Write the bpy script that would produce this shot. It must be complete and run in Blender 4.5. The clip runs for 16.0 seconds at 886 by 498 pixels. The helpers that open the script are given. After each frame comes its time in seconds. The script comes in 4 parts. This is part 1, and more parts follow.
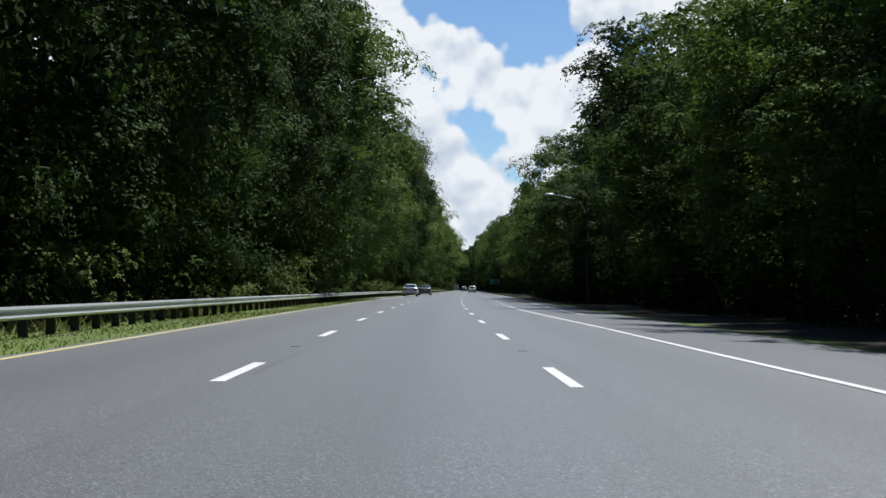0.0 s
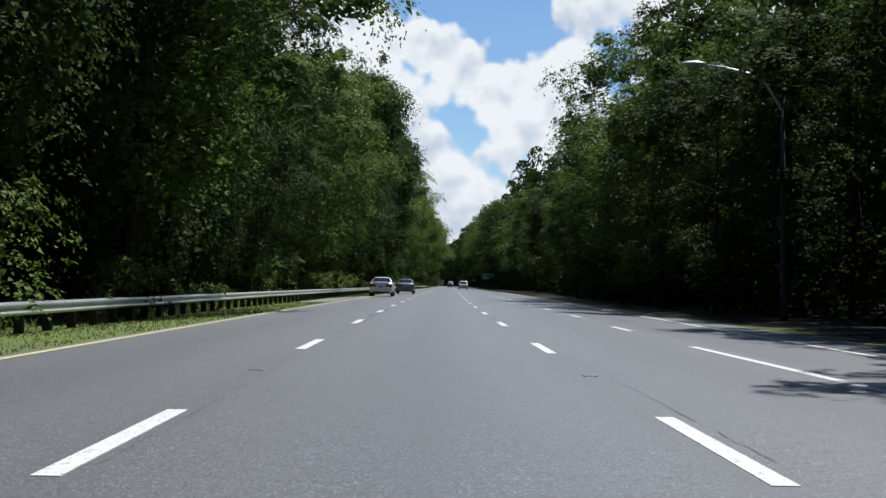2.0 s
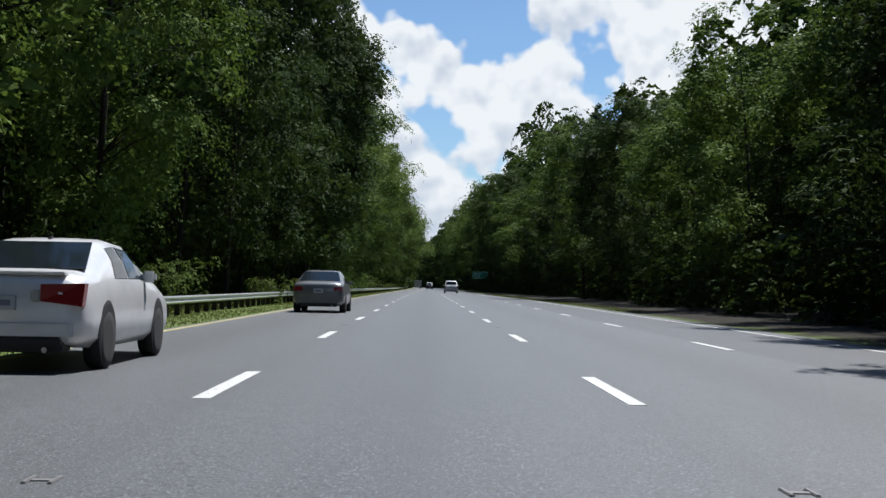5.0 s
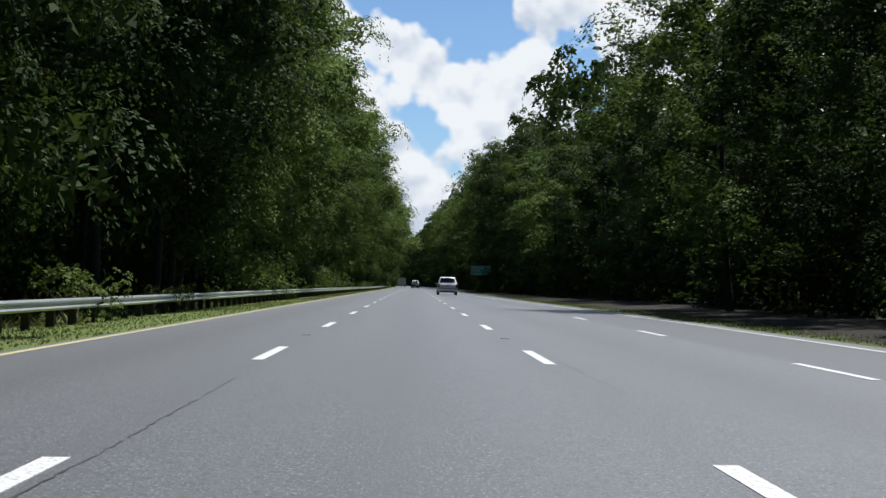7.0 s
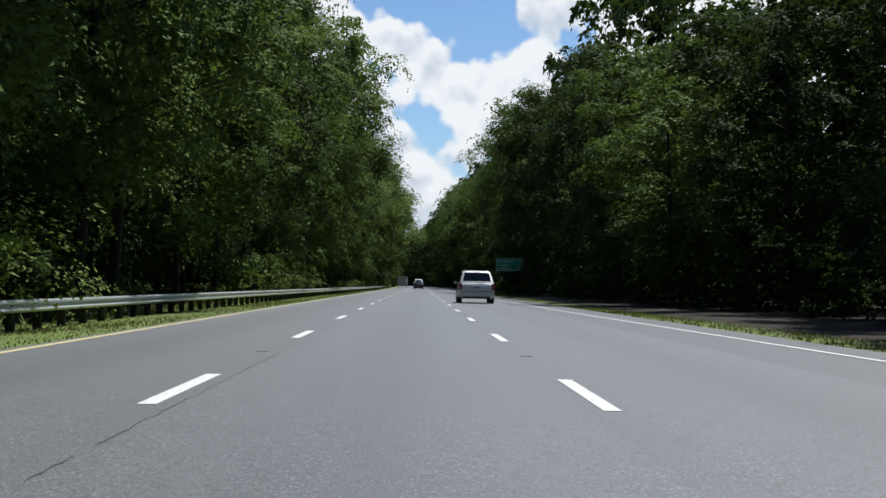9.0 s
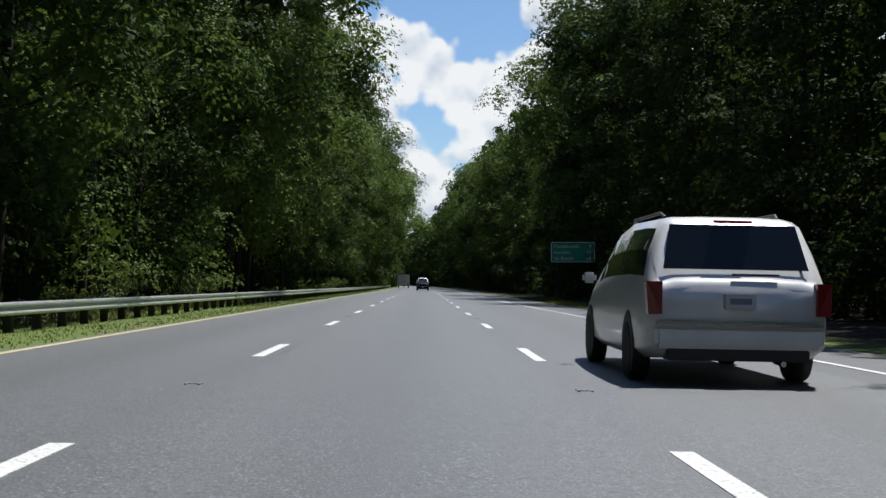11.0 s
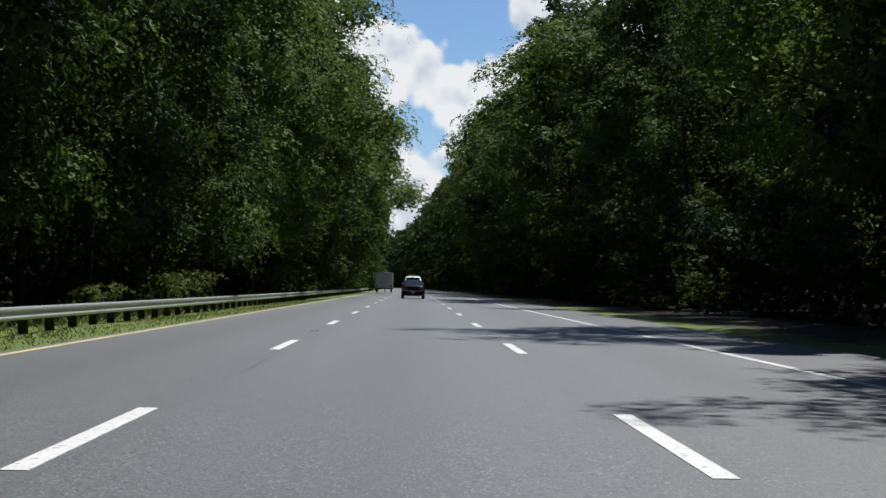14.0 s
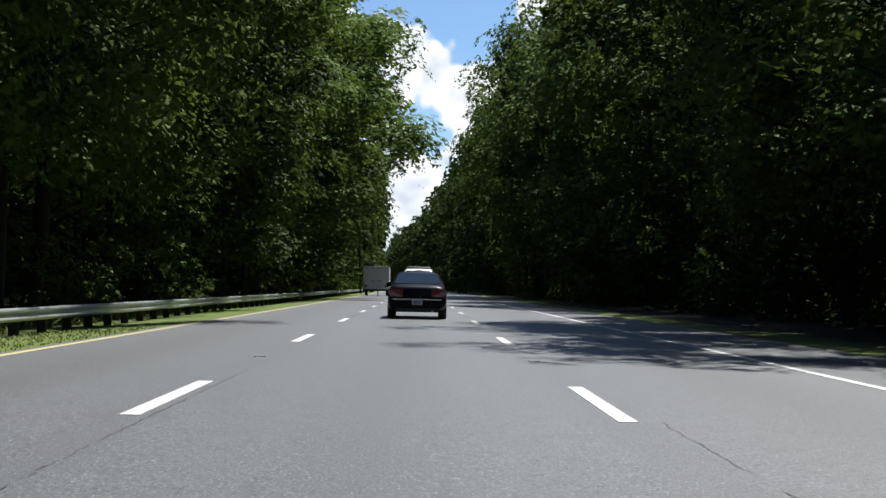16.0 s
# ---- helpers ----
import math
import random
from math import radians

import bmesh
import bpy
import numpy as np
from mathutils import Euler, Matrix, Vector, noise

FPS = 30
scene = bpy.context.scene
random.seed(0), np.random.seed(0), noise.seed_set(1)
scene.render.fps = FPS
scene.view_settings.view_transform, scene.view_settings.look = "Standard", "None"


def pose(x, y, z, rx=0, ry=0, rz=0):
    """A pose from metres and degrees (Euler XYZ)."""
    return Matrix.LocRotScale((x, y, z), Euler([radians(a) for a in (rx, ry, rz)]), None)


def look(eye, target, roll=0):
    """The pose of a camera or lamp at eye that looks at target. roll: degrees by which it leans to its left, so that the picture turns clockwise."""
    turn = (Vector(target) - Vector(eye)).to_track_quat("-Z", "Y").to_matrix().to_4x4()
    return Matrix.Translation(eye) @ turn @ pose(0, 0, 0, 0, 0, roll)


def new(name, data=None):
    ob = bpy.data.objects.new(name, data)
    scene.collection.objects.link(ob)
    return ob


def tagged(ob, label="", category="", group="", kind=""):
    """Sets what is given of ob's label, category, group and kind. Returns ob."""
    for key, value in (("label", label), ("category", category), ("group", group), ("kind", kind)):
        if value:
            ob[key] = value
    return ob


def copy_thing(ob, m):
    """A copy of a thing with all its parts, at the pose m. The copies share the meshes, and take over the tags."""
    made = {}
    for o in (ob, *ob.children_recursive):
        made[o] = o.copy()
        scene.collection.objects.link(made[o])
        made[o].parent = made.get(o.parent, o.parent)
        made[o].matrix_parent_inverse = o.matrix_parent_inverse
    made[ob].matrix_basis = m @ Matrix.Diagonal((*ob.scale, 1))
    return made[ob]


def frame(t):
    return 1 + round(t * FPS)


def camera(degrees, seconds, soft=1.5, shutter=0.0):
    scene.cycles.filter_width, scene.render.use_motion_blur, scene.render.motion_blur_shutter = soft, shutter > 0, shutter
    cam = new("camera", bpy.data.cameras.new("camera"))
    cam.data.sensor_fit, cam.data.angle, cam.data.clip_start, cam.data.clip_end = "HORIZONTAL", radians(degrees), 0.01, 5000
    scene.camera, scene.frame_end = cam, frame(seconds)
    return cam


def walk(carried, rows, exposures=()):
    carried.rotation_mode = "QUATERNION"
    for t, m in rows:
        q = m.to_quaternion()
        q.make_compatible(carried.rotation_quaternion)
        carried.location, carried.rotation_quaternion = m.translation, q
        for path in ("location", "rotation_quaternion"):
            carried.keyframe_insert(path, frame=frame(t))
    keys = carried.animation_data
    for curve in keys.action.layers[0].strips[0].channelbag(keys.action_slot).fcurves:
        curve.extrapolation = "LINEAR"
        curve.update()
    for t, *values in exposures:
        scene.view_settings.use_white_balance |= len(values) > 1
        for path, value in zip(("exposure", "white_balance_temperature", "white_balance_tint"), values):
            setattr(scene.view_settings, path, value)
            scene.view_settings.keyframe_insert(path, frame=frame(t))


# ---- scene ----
cam = camera(38.45, 16.0, soft=1.5)
# seconds, place, pitch up, yaw
PATH = [
    (0.0, 0.309, -0.02, 0.973, 1.795, -0.679),
    (0.5, 0.260, 13.46, 0.973, 1.647, -0.847),
    (1.0, 0.242, 28.07, 0.973, 1.528, -1.012),
    (1.5, 0.267, 41.71, 0.973, 1.548, -1.202),
    (2.0, 0.324, 55.37, 0.973, 1.601, -1.491),
    (2.5, 0.524, 68.29, 0.973, 1.594, -1.785),
    (3.0, 0.815, 81.93, 0.973, 1.610, -2.012),
    (3.5, 1.085, 95.44, 0.973, 1.639, -2.147),
    (4.0, 1.373, 108.67, 0.973, 1.631, -2.247),
    (4.5, 1.732, 122.41, 0.973, 1.646, -2.404),
    (5.0, 2.117, 136.32, 0.973, 1.661, -2.561),
    (5.5, 2.525, 150.32, 0.973, 1.677, -2.718),
    (6.0, 2.953, 164.34, 0.973, 1.692, -2.875),
    (6.5, 3.402, 178.28, 0.973, 1.708, -3.032),
    (7.0, 3.881, 192.04, 0.973, 1.591, -3.236),
    (7.5, 4.380, 205.74, 0.973, 1.514, -3.242),
    (8.0, 4.886, 219.39, 0.973, 1.637, -3.175),
    (8.5, 5.369, 232.88, 0.973, 1.536, -3.039),
    (9.0, 5.802, 246.65, 0.973, 1.576, -3.077),
    (9.5, 6.251, 260.24, 0.973, 1.573, -3.035),
    (10.0, 6.696, 273.84, 0.973, 1.570, -2.991),
    (10.5, 7.142, 287.48, 0.973, 1.568, -2.949),
    (11.0, 7.590, 301.14, 0.973, 1.565, -2.907),
    (11.5, 8.045, 314.87, 0.973, 1.562, -2.865),
    (12.0, 8.487, 328.47, 0.973, 1.592, -2.905),
    (12.5, 8.899, 342.06, 0.973, 1.659, -3.055),
    (13.0, 9.374, 356.12, 0.973, 1.582, -3.144),
    (13.5, 9.862, 370.08, 0.973, 1.680, -3.200),
    (14.0, 10.356, 384.13, 0.973, 1.659, -3.410),
    (14.5, 10.953, 399.08, 0.973, 1.607, -3.337),
    (15.0, 11.502, 413.93, 0.973, 1.610, -3.315),
    (15.5, 12.044, 428.14, 0.973, 1.666, -3.089),
    (16.0, 12.545, 442.26, 0.973, 1.676, -3.079),
]
walk(cam, [(t, pose(x, y, z, 90 + pitch, 0, yaw)) for t, x, y, z, pitch, yaw in PATH],
     exposures=[(0, 0.77, 6290, 10), (9, 0.80, 6350, 10), (11.5, 0.77, 6420, 10), (14.5, 0.71, 6450, 10), (15.2, 0.92, 6500, 10), (16, 1.06, 6500, 10)])

# ---- world, sun, exposure ----
SUN_AZ, SUN_EL = 45.0, 66.0          # degrees clockwise from the road's heading, and up
world = bpy.data.worlds.new("world")
scene.world = world
world.use_nodes = True
wn, wl = world.node_tree.nodes, world.node_tree.links
wn.clear()


def wmath(op, a, b=None, c=None):
    n = wn.new("ShaderNodeMath")
    n.operation = op
    for i, v in enumerate((a, b, c)):
        if v is None:
            continue
        if isinstance(v, (int, float)):
            n.inputs[i].default_value = v
        else:
            wl.new(v, n.inputs[i])
    return n.outputs[0]


w_sky = wn.new("ShaderNodeTexSky")
w_sky.sky_type, w_sky.sun_disc = "NISHITA", False
w_sky.sun_elevation, w_sky.sun_rotation = radians(SUN_EL), radians(SUN_AZ)
w_sky.altitude, w_sky.dust_density, w_sky.ozone_density = 20, 0.2, 4.0
w_co = wn.new("ShaderNodeTexCoord")
w_sep = wn.new("ShaderNodeSeparateXYZ")
wl.new(w_co.outputs["Generated"], w_sep.inputs[0])
w_y = wmath("MAXIMUM", wmath("ABSOLUTE", w_sep.outputs[1]), 0.12)
w_u = wmath("DIVIDE", w_sep.outputs[0], w_y)
w_v = wmath("DIVIDE", wmath("MAXIMUM", w_sep.outputs[2], 0.0), w_y)
w_pos = wn.new("ShaderNodeCombineXYZ")
wl.new(w_u, w_pos.inputs[0])
wl.new(w_v, w_pos.inputs[1])


def wnoise(scale, detail, rough, offset=0.0):
    n = wn.new("ShaderNodeTexNoise")
    n.inputs["Scale"].default_value, n.inputs["Detail"].default_value, n.inputs["Roughness"].default_value = scale, detail, rough
    a = wn.new("ShaderNodeVectorMath")
    a.operation = "ADD"
    a.inputs[1].default_value = (offset, offset * 0.7, offset * 1.3)
    wl.new(w_pos.outputs[0], a.inputs[0])
    wl.new(a.outputs[0], n.inputs["Vector"])
    return n.outputs["Fac"]


def wpuff(scale, dx=0.0, dy=0.0):
    """Rounded lobes of a cumulus: 0 in the middle of a lobe, larger between lobes."""
    n = wn.new("ShaderNodeTexVoronoi")
    n.feature, n.voronoi_dimensions = "SMOOTH_F1", "2D"
    n.inputs["Scale"].default_value, n.inputs["Detail"].default_value = scale, 2.0
    n.inputs["Roughness"].default_value, n.inputs["Smoothness"].default_value = 0.5, 0.35
    a = wn.new("ShaderNodeVectorMath")
    a.operation = "ADD"
    a.inputs[1].default_value = (dx + 0.37, dy + 0.11, 0.0)
    wl.new(w_pos.outputs[0], a.inputs[0])
    wl.new(a.outputs[0], n.inputs["Vector"])
    return n.outputs["Distance"]


# cumulus: an edge of rounded lobes with a little raggedness, opened by blue gaps
w_rag = wmath("ADD", wmath("MULTIPLY", wmath("SUBTRACT", wpuff(26.0), 0.62), 0.034),
              wmath("ADD", wmath("MULTIPLY", wmath("SUBTRACT", wnoise(18.0, 6.0, 0.5), 0.5), 0.030),
                    wmath("MULTIPLY", wmath("SUBTRACT", wnoise(80.0, 4.0, 0.5, 3.1), 0.5), 0.006)))


def gap(u, v, ru, rv, slant=0.0):
    """How deep inside a blue gap of the cloud cover: an ellipse about (u, v), 1 in its middle."""
    du = wmath("SUBTRACT", wmath("ADD", w_u, wmath("MULTIPLY", wmath("SUBTRACT", w_v, v), slant)), u)
    dv = wmath("SUBTRACT", w_v, v)
    d = wmath("SQRT", wmath("ADD", wmath("POWER", wmath("ABSOLUTE", wmath("DIVIDE", du, ru)), 2.0),
                            wmath("POWER", wmath("ABSOLUTE", wmath("DIVIDE", dv, rv)), 2.0)))
    return wmath("MULTIPLY", wmath("SUBTRACT", 1.0, d), min(ru, rv))


w_gap = gap(0.042, 0.250, 0.070, 0.068, 0.5)
for g in ((0.041, 0.123, 0.018, 0.029, 0.95), (0.166, 0.168, 0.020, 0.030, 0.3), (0.062, 0.098, 0.010, 0.018, 0.6),
          (-0.6, 0.5, 0.35, 0.2, 0.3), (0.7, 0.6, 0.4, 0.25, -0.2), (0.1, 1.1, 0.6, 0.3, 0.1)):
    w_gap = wmath("MAXIMUM", w_gap, gap(*g))
# away from the road's end the cover breaks up into scattered clouds
w_far = wn.new("ShaderNodeMapRange")
w_far.interpolation_type = "SMOOTHSTEP"
w_far.inputs["From Min"].default_value, w_far.inputs["From Max"].default_value = 0.30, 0.46
wl.new(wmath("MAXIMUM", w_v, wmath("MULTIPLY", wmath("ABSOLUTE", w_u), 0.8)), w_far.inputs["Value"])
w_gap = wmath("MAXIMUM", w_gap, wmath("SUBTRACT", wmath("MULTIPLY", w_far.outputs[0], wmath("MULTIPLY", wmath("SUBTRACT", 0.80, wnoise(2.2, 5.0, 0.55, 11.0)), 0.6)), wmath("MULTIPLY", wmath("SUBTRACT", 1.0, w_far.outputs[0]), 0.2)))
w_edge = wn.new("ShaderNodeMapRange")
w_edge.interpolation_type = "SMOOTHSTEP"
w_edge.inputs["From Min"].default_value, w_edge.inputs["From Max"].default_value = -0.003, 0.010
wl.new(wmath("ADD", w_gap, w_rag), w_edge.inputs["Value"])
w_tone = wn.new("ShaderNodeValToRGB")
w_tone.color_ramp.elements[0].position, w_tone.color_ramp.elements[0].color = 0.30, (0.64, 0.71, 0.81, 1)
w_tone.color_ramp.elements[1].position, w_tone.color_ramp.elements[1].color = 0.62, (0.955, 0.982, 1.0, 1)
# billows: bright towards the sun above, greyer on their lower sides and in broad thin places
w_bil = wmath("MULTIPLY", wmath("SUBTRACT", wpuff(26.0, 0.0, 0.010), wpuff(26.0, 0.0, -0.006)), 0.40)
w_lump = wmath("MULTIPLY", wmath("SUBTRACT", wnoise(9.0, 4.0, 0.45, 7.7), 0.5), 0.45)
wl.new(wmath("ADD", wmath("ADD", 0.56, w_bil), wmath("ADD", w_lump, wmath("MULTIPLY", wmath("SUBTRACT", wnoise(7.0, 3.0, 0.5, 1.9), 0.5), 0.9))), w_tone.inputs["Fac"])
w_cloud = wn.new("ShaderNodeBackground")
w_cloud.inputs["Strength"].default_value = 0.53
wl.new(w_tone.outputs[0], w_cloud.inputs["Color"])
w_blue = wn.new("ShaderNodeBackground")
w_blue.inputs["Strength"].default_value = 0.062
w_tint = wn.new("ShaderNodeMix")
w_tint.data_type, w_tint.blend_type = "RGBA", "MULTIPLY"
w_tint.inputs[0].default_value = 1.0
w_tint.inputs[7].default_value = (0.90, 0.99, 1.07, 1)
wl.new(w_sky.outputs[0], w_tint.inputs[6])
wl.new(w_tint.outputs[2], w_blue.inputs["Color"])
w_mix = wn.new("ShaderNodeMixShader")
wl.new(w_edge.outputs[0], w_mix.inputs[0])
wl.new(w_cloud.outputs[0], w_mix.inputs[1])
wl.new(w_blue.outputs[0], w_mix.inputs[2])
w_out = wn.new("ShaderNodeOutputWorld")
wl.new(w_mix.outputs[0], w_out.inputs["Surface"])

sun = new("sun", bpy.data.lights.new("sun", "SUN"))
sun.data.energy, sun.data.angle, sun.data.color = 5.0, radians(0.53), (1.0, 0.985, 0.955)
a, e = radians(SUN_AZ), radians(SUN_EL)
sun.matrix_world = look((math.sin(a) * math.cos(e) * 50, math.cos(a) * math.cos(e) * 50, math.sin(e) * 50), (0, 0, 0))


# ---- materials ----
class Mat:
    """A small wrapper to write node materials on few lines."""

    def __init__(self, name, rough=0.6, metal=0.0, spec=0.5):
        self.m = bpy.data.materials.new(name)
        self.m.use_nodes = True
        self.n, self.l = self.m.node_tree.nodes, self.m.node_tree.links
        self.b = self.n["Principled BSDF"]
        self.b.inputs["Roughness"].default_value, self.b.inputs["Metallic"].default_value = rough, metal
        self.b.inputs["Specular IOR Level"].default_value = spec
        self.obj = None

    def coords(self):
        if self.obj is None:
            self.obj = self.n.new("ShaderNodeTexCoord").outputs["Object"]
        return self.obj

    def geo(self):
        return self.n.new("ShaderNodeNewGeometry")

    def noise(self, scale, detail=4.0, rough=0.55, vec=None, stretch=None):
        t = self.n.new("ShaderNodeTexNoise")
        t.inputs["Scale"].default_value, t.inputs["Detail"].default_value, t.inputs["Roughness"].default_value = scale, detail, rough
        v = vec or self.coords()
        if stretch:
            mp = self.n.new("ShaderNodeMapping")
            mp.inputs["Scale"].default_value = stretch
            self.l.new(v, mp.inputs["Vector"])
            v = mp.outputs[0]
        self.l.new(v, t.inputs["Vector"])
        return t.outputs["Fac"]

    def ramp(self, fac, stops):
        r = self.n.new("ShaderNodeValToRGB")
        els = r.color_ramp.elements
        while len(els) < len(stops):
            els.new(0.5)
        for el, (p, c) in zip(els, stops):
            el.position, el.color = p, (c, c, c, 1) if isinstance(c, (int, float)) else (*c, 1)
        self.l.new(fac, r.inputs["Fac"])
        return r.outputs["Color"]

    def mix(self, fac, a, b, kind="MIX"):
        x = self.n.new("ShaderNodeMix")
        x.data_type, x.blend_type = "RGBA", kind
        for i, v in ((0, fac), (6, a), (7, b)):
            if isinstance(v, (int, float)):
                x.inputs[i].default_value = v
            elif isinstance(v, tuple):
                x.inputs[i].default_value = (*v, 1)
            else:
                self.l.new(v, x.inputs[i])
        return x.outputs[2]

    def calc(self, op, a, b):
        x = self.n.new("ShaderNodeMath")
        x.operation = op
        for i, v in enumerate((a, b)):
            if isinstance(v, (int, float)):
                x.inputs[i].default_value = v
            else:
                self.l.new(v, x.inputs[i])
        return x.outputs[0]

    def color(self, c):
        if isinstance(c, tuple):
            self.b.inputs["Base Color"].default_value = (*c, 1)
        else:
            self.l.new(c, self.b.inputs["Base Color"])
        return self

    def bump(self, height, strength, distance=0.01):
        x = self.n.new("ShaderNodeBump")
        x.inputs["Strength"].default_value, x.inputs["Distance"].default_value = strength, distance
        self.l.new(height, x.inputs["Height"])
        self.l.new(x.outputs[0], self.b.inputs["Normal"])
        return self

    def attr(self, name):
        x = self.n.new("ShaderNodeAttribute")
        x.attribute_name = name
        return x.outputs["Fac"]


def asphalt(name, base, dark):
    k = Mat(name, 0.58, 0, 0.75)
    grain = k.noise(30.0, 3.0, 0.7)
    fine = k.noise(58.0, 2.0, 0.6)
    mottle = k.noise(3.5, 5.0, 0.65)
    patch = k.noise(0.35, 5.0, 0.6, None, (1.0, 0.25, 1.0))
    streak = k.noise(1.6, 4.0, 0.6, None, (1.0, 0.02, 1.0))
    c = k.mix(k.ramp(patch, [(0.3, 0.0), (0.7, 1.0)]), tuple(v * 0.88 for v in base), tuple(v * 1.10 for v in base))
    c = k.mix(k.ramp(streak, [(0.35, 0.0), (0.7, 0.45)]), c, tuple(v * 0.78 for v in base))
    lane = k.attr("lateral")                       # oil-darkened strip along the middle of each lane, and the paving joints beside the dashes
    saw = k.calc("ABSOLUTE", k.calc("SUBTRACT", k.calc("FRACT", k.calc("DIVIDE", k.calc("ADD", lane, 12.81), 3.66), 0.0), 0.5), 0.0)
    c = k.mix(k.ramp(saw, [(0.0, 0.95), (0.10, 0.75), (0.24, 0.0), (0.40, 0.12), (0.5, 0.35)]), c, tuple(v * 0.60 for v in base))
    joint = k.calc("MULTIPLY", k.ramp(saw, [(0.444, 0.0), (0.455, 1.0), (0.466, 0.0)]), k.ramp(k.noise(0.7, 6.0, 0.75, None, (1.0, 0.5, 1.0)), [(0.46, 0.0), (0.62, 0.8)]))
    c = k.mix(joint, c, tuple(v * 0.45 for v in base))
    c = k.mix(k.ramp(mottle, [(0.36, 0.55), (0.60, 0.0)]), c, tuple(v * 0.70 for v in base))
    c = k.mix(k.ramp(grain, [(0.39, 1.0), (0.46, 0.0)]), c, dark)
    c = k.mix(k.ramp(fine, [(0.60, 0.0), (0.66, 1.0)]), c, tuple(min(1, v * 3.2) for v in base))
    k.color(c)
    k.bump(k.calc("ADD", grain, fine), 0.40, 0.006)
    return k.m


M_ROAD = asphalt("worn_asphalt", (0.050, 0.054, 0.057), (0.011, 0.012, 0.013))
M_DARKROAD = asphalt("dark_asphalt", (0.034, 0.037, 0.040), (0.012, 0.013, 0.014))

k = Mat("white_road_paint", 0.7)
k.color(k.mix(k.ramp(k.noise(20.0, 5.0, 0.75), [(0.36, 1.0), (0.47, 0.0)]), k.mix(k.noise(3.0), (0.351, 0.351, 0.345), (0.442, 0.442, 0.429)), (0.143, 0.143, 0.143)))
M_WHITEPAINT = k.m
k = Mat("yellow_road_paint", 0.7)
k.color(k.mix(k.ramp(k.noise(22.0, 4.0, 0.7), [(0.36, 1.0), (0.50, 0.0)]), k.mix(k.noise(2.0), (0.33, 0.27, 0.10), (0.38, 0.34, 0.17)), (0.16, 0.15, 0.11)))
M_YELLOWPAINT = k.m
k = Mat("sealed_crack", 0.6)
k.color(k.mix(k.noise(30.0), (0.012, 0.012, 0.012), (0.033, 0.033, 0.033)))
M_CRACK = k.m
k = Mat("pale_gravel", 0.95, 0, 0.2)
k.color(k.mix(k.ramp(k.noise(34.0, 5.0, 0.8), [(0.36, 0.0), (0.62, 1.0)]), (0.050, 0.050, 0.045), (0.230, 0.230, 0.215)))
k.bump(k.noise(34.0, 4.0, 0.8), 1.0, 0.03)
M_GRAVEL = k.m

k = Mat("verge_soil", 0.95, 0, 0.2)
lat = k.attr("lateral")
dirt = k.mix(k.noise(3.0, 6.0, 0.65), (0.049, 0.042, 0.030), (0.118, 0.109, 0.089))
turf = k.mix(k.noise(9.0, 6.0, 0.75), (0.058, 0.088, 0.018), (0.098, 0.132, 0.030))
# leaf litter, coloured near black to carry the shade under the trees
shaded_litter = k.mix(k.noise(6.0, 6.0, 0.7), (0.009, 0.008, 0.005), (0.025, 0.021, 0.015))
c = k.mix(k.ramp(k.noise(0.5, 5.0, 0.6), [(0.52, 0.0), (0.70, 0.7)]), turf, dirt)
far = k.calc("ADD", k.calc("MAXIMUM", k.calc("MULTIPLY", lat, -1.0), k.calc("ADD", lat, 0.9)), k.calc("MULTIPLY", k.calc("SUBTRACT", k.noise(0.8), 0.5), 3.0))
k.color(k.mix(k.ramp(k.calc("MULTIPLY", far, 0.05), [(0.47, 0.0), (0.53, 1.0)]), c, shaded_litter))
k.bump(k.noise(14.0, 5.0, 0.7), 0.8, 0.05)
M_GROUND = k.m


def foliage(name, dark, light, tip):
    k = Mat(name, 0.7, 0, 0.06)
    g = k.geo()
    info = k.n.new("ShaderNodeObjectInfo")
    c = k.mix(k.ramp(g.outputs["Random Per Island"], [(0.0, 0.2), (1.0, 0.8)]), dark, light)
    c = k.mix(k.ramp(info.outputs["Random"], [(0.35, 0.0), (1.0, 0.55)]), c, tip)
    c = k.mix(k.ramp(k.noise(0.33, 3.0, 0.6), [(0.42, 0.0), (0.70, 0.6)]), c, tip)
    k.color(c)
    thin = k.n.new("ShaderNodeBsdfTranslucent")          # sunlight that passes through the leaf, yellower
    k.l.new(k.mix(0.6, c, tuple(min(1.0, v * f_) for v, f_ in zip(tip, (1.2, 1.3, 0.8)))), thin.inputs["Color"])
    both = k.n.new("ShaderNodeMixShader")
    both.inputs[0].default_value = 0.20
    k.l.new(k.b.outputs[0], both.inputs[1])
    k.l.new(thin.outputs[0], both.inputs[2])
    k.l.new(both.outputs[0], k.n["Material Output"].inputs["Surface"])
    return k.m


M_LEAF = foliage("broadleaf_foliage", (0.024, 0.046, 0.011), (0.081, 0.128, 0.030), (0.124, 0.170, 0.042))
# deep green, darkened further to carry the shade of low and backing growth
M_LEAF_B = foliage("deep_green_shaded_foliage", (0.008, 0.019, 0.006), (0.031, 0.052, 0.014), (0.052, 0.075, 0.021))
M_NEEDLE = foliage("conifer_foliage", (0.012, 0.026, 0.012), (0.028, 0.050, 0.022), (0.036, 0.058, 0.026))
M_SHRUB = foliage("shrub_foliage", (0.042, 0.066, 0.015), (0.098, 0.132, 0.036), (0.120, 0.148, 0.044))
M_GRASS = foliage("grass_blades", (0.048, 0.076, 0.018), (0.105, 0.137, 0.036), (0.137, 0.140, 0.052))

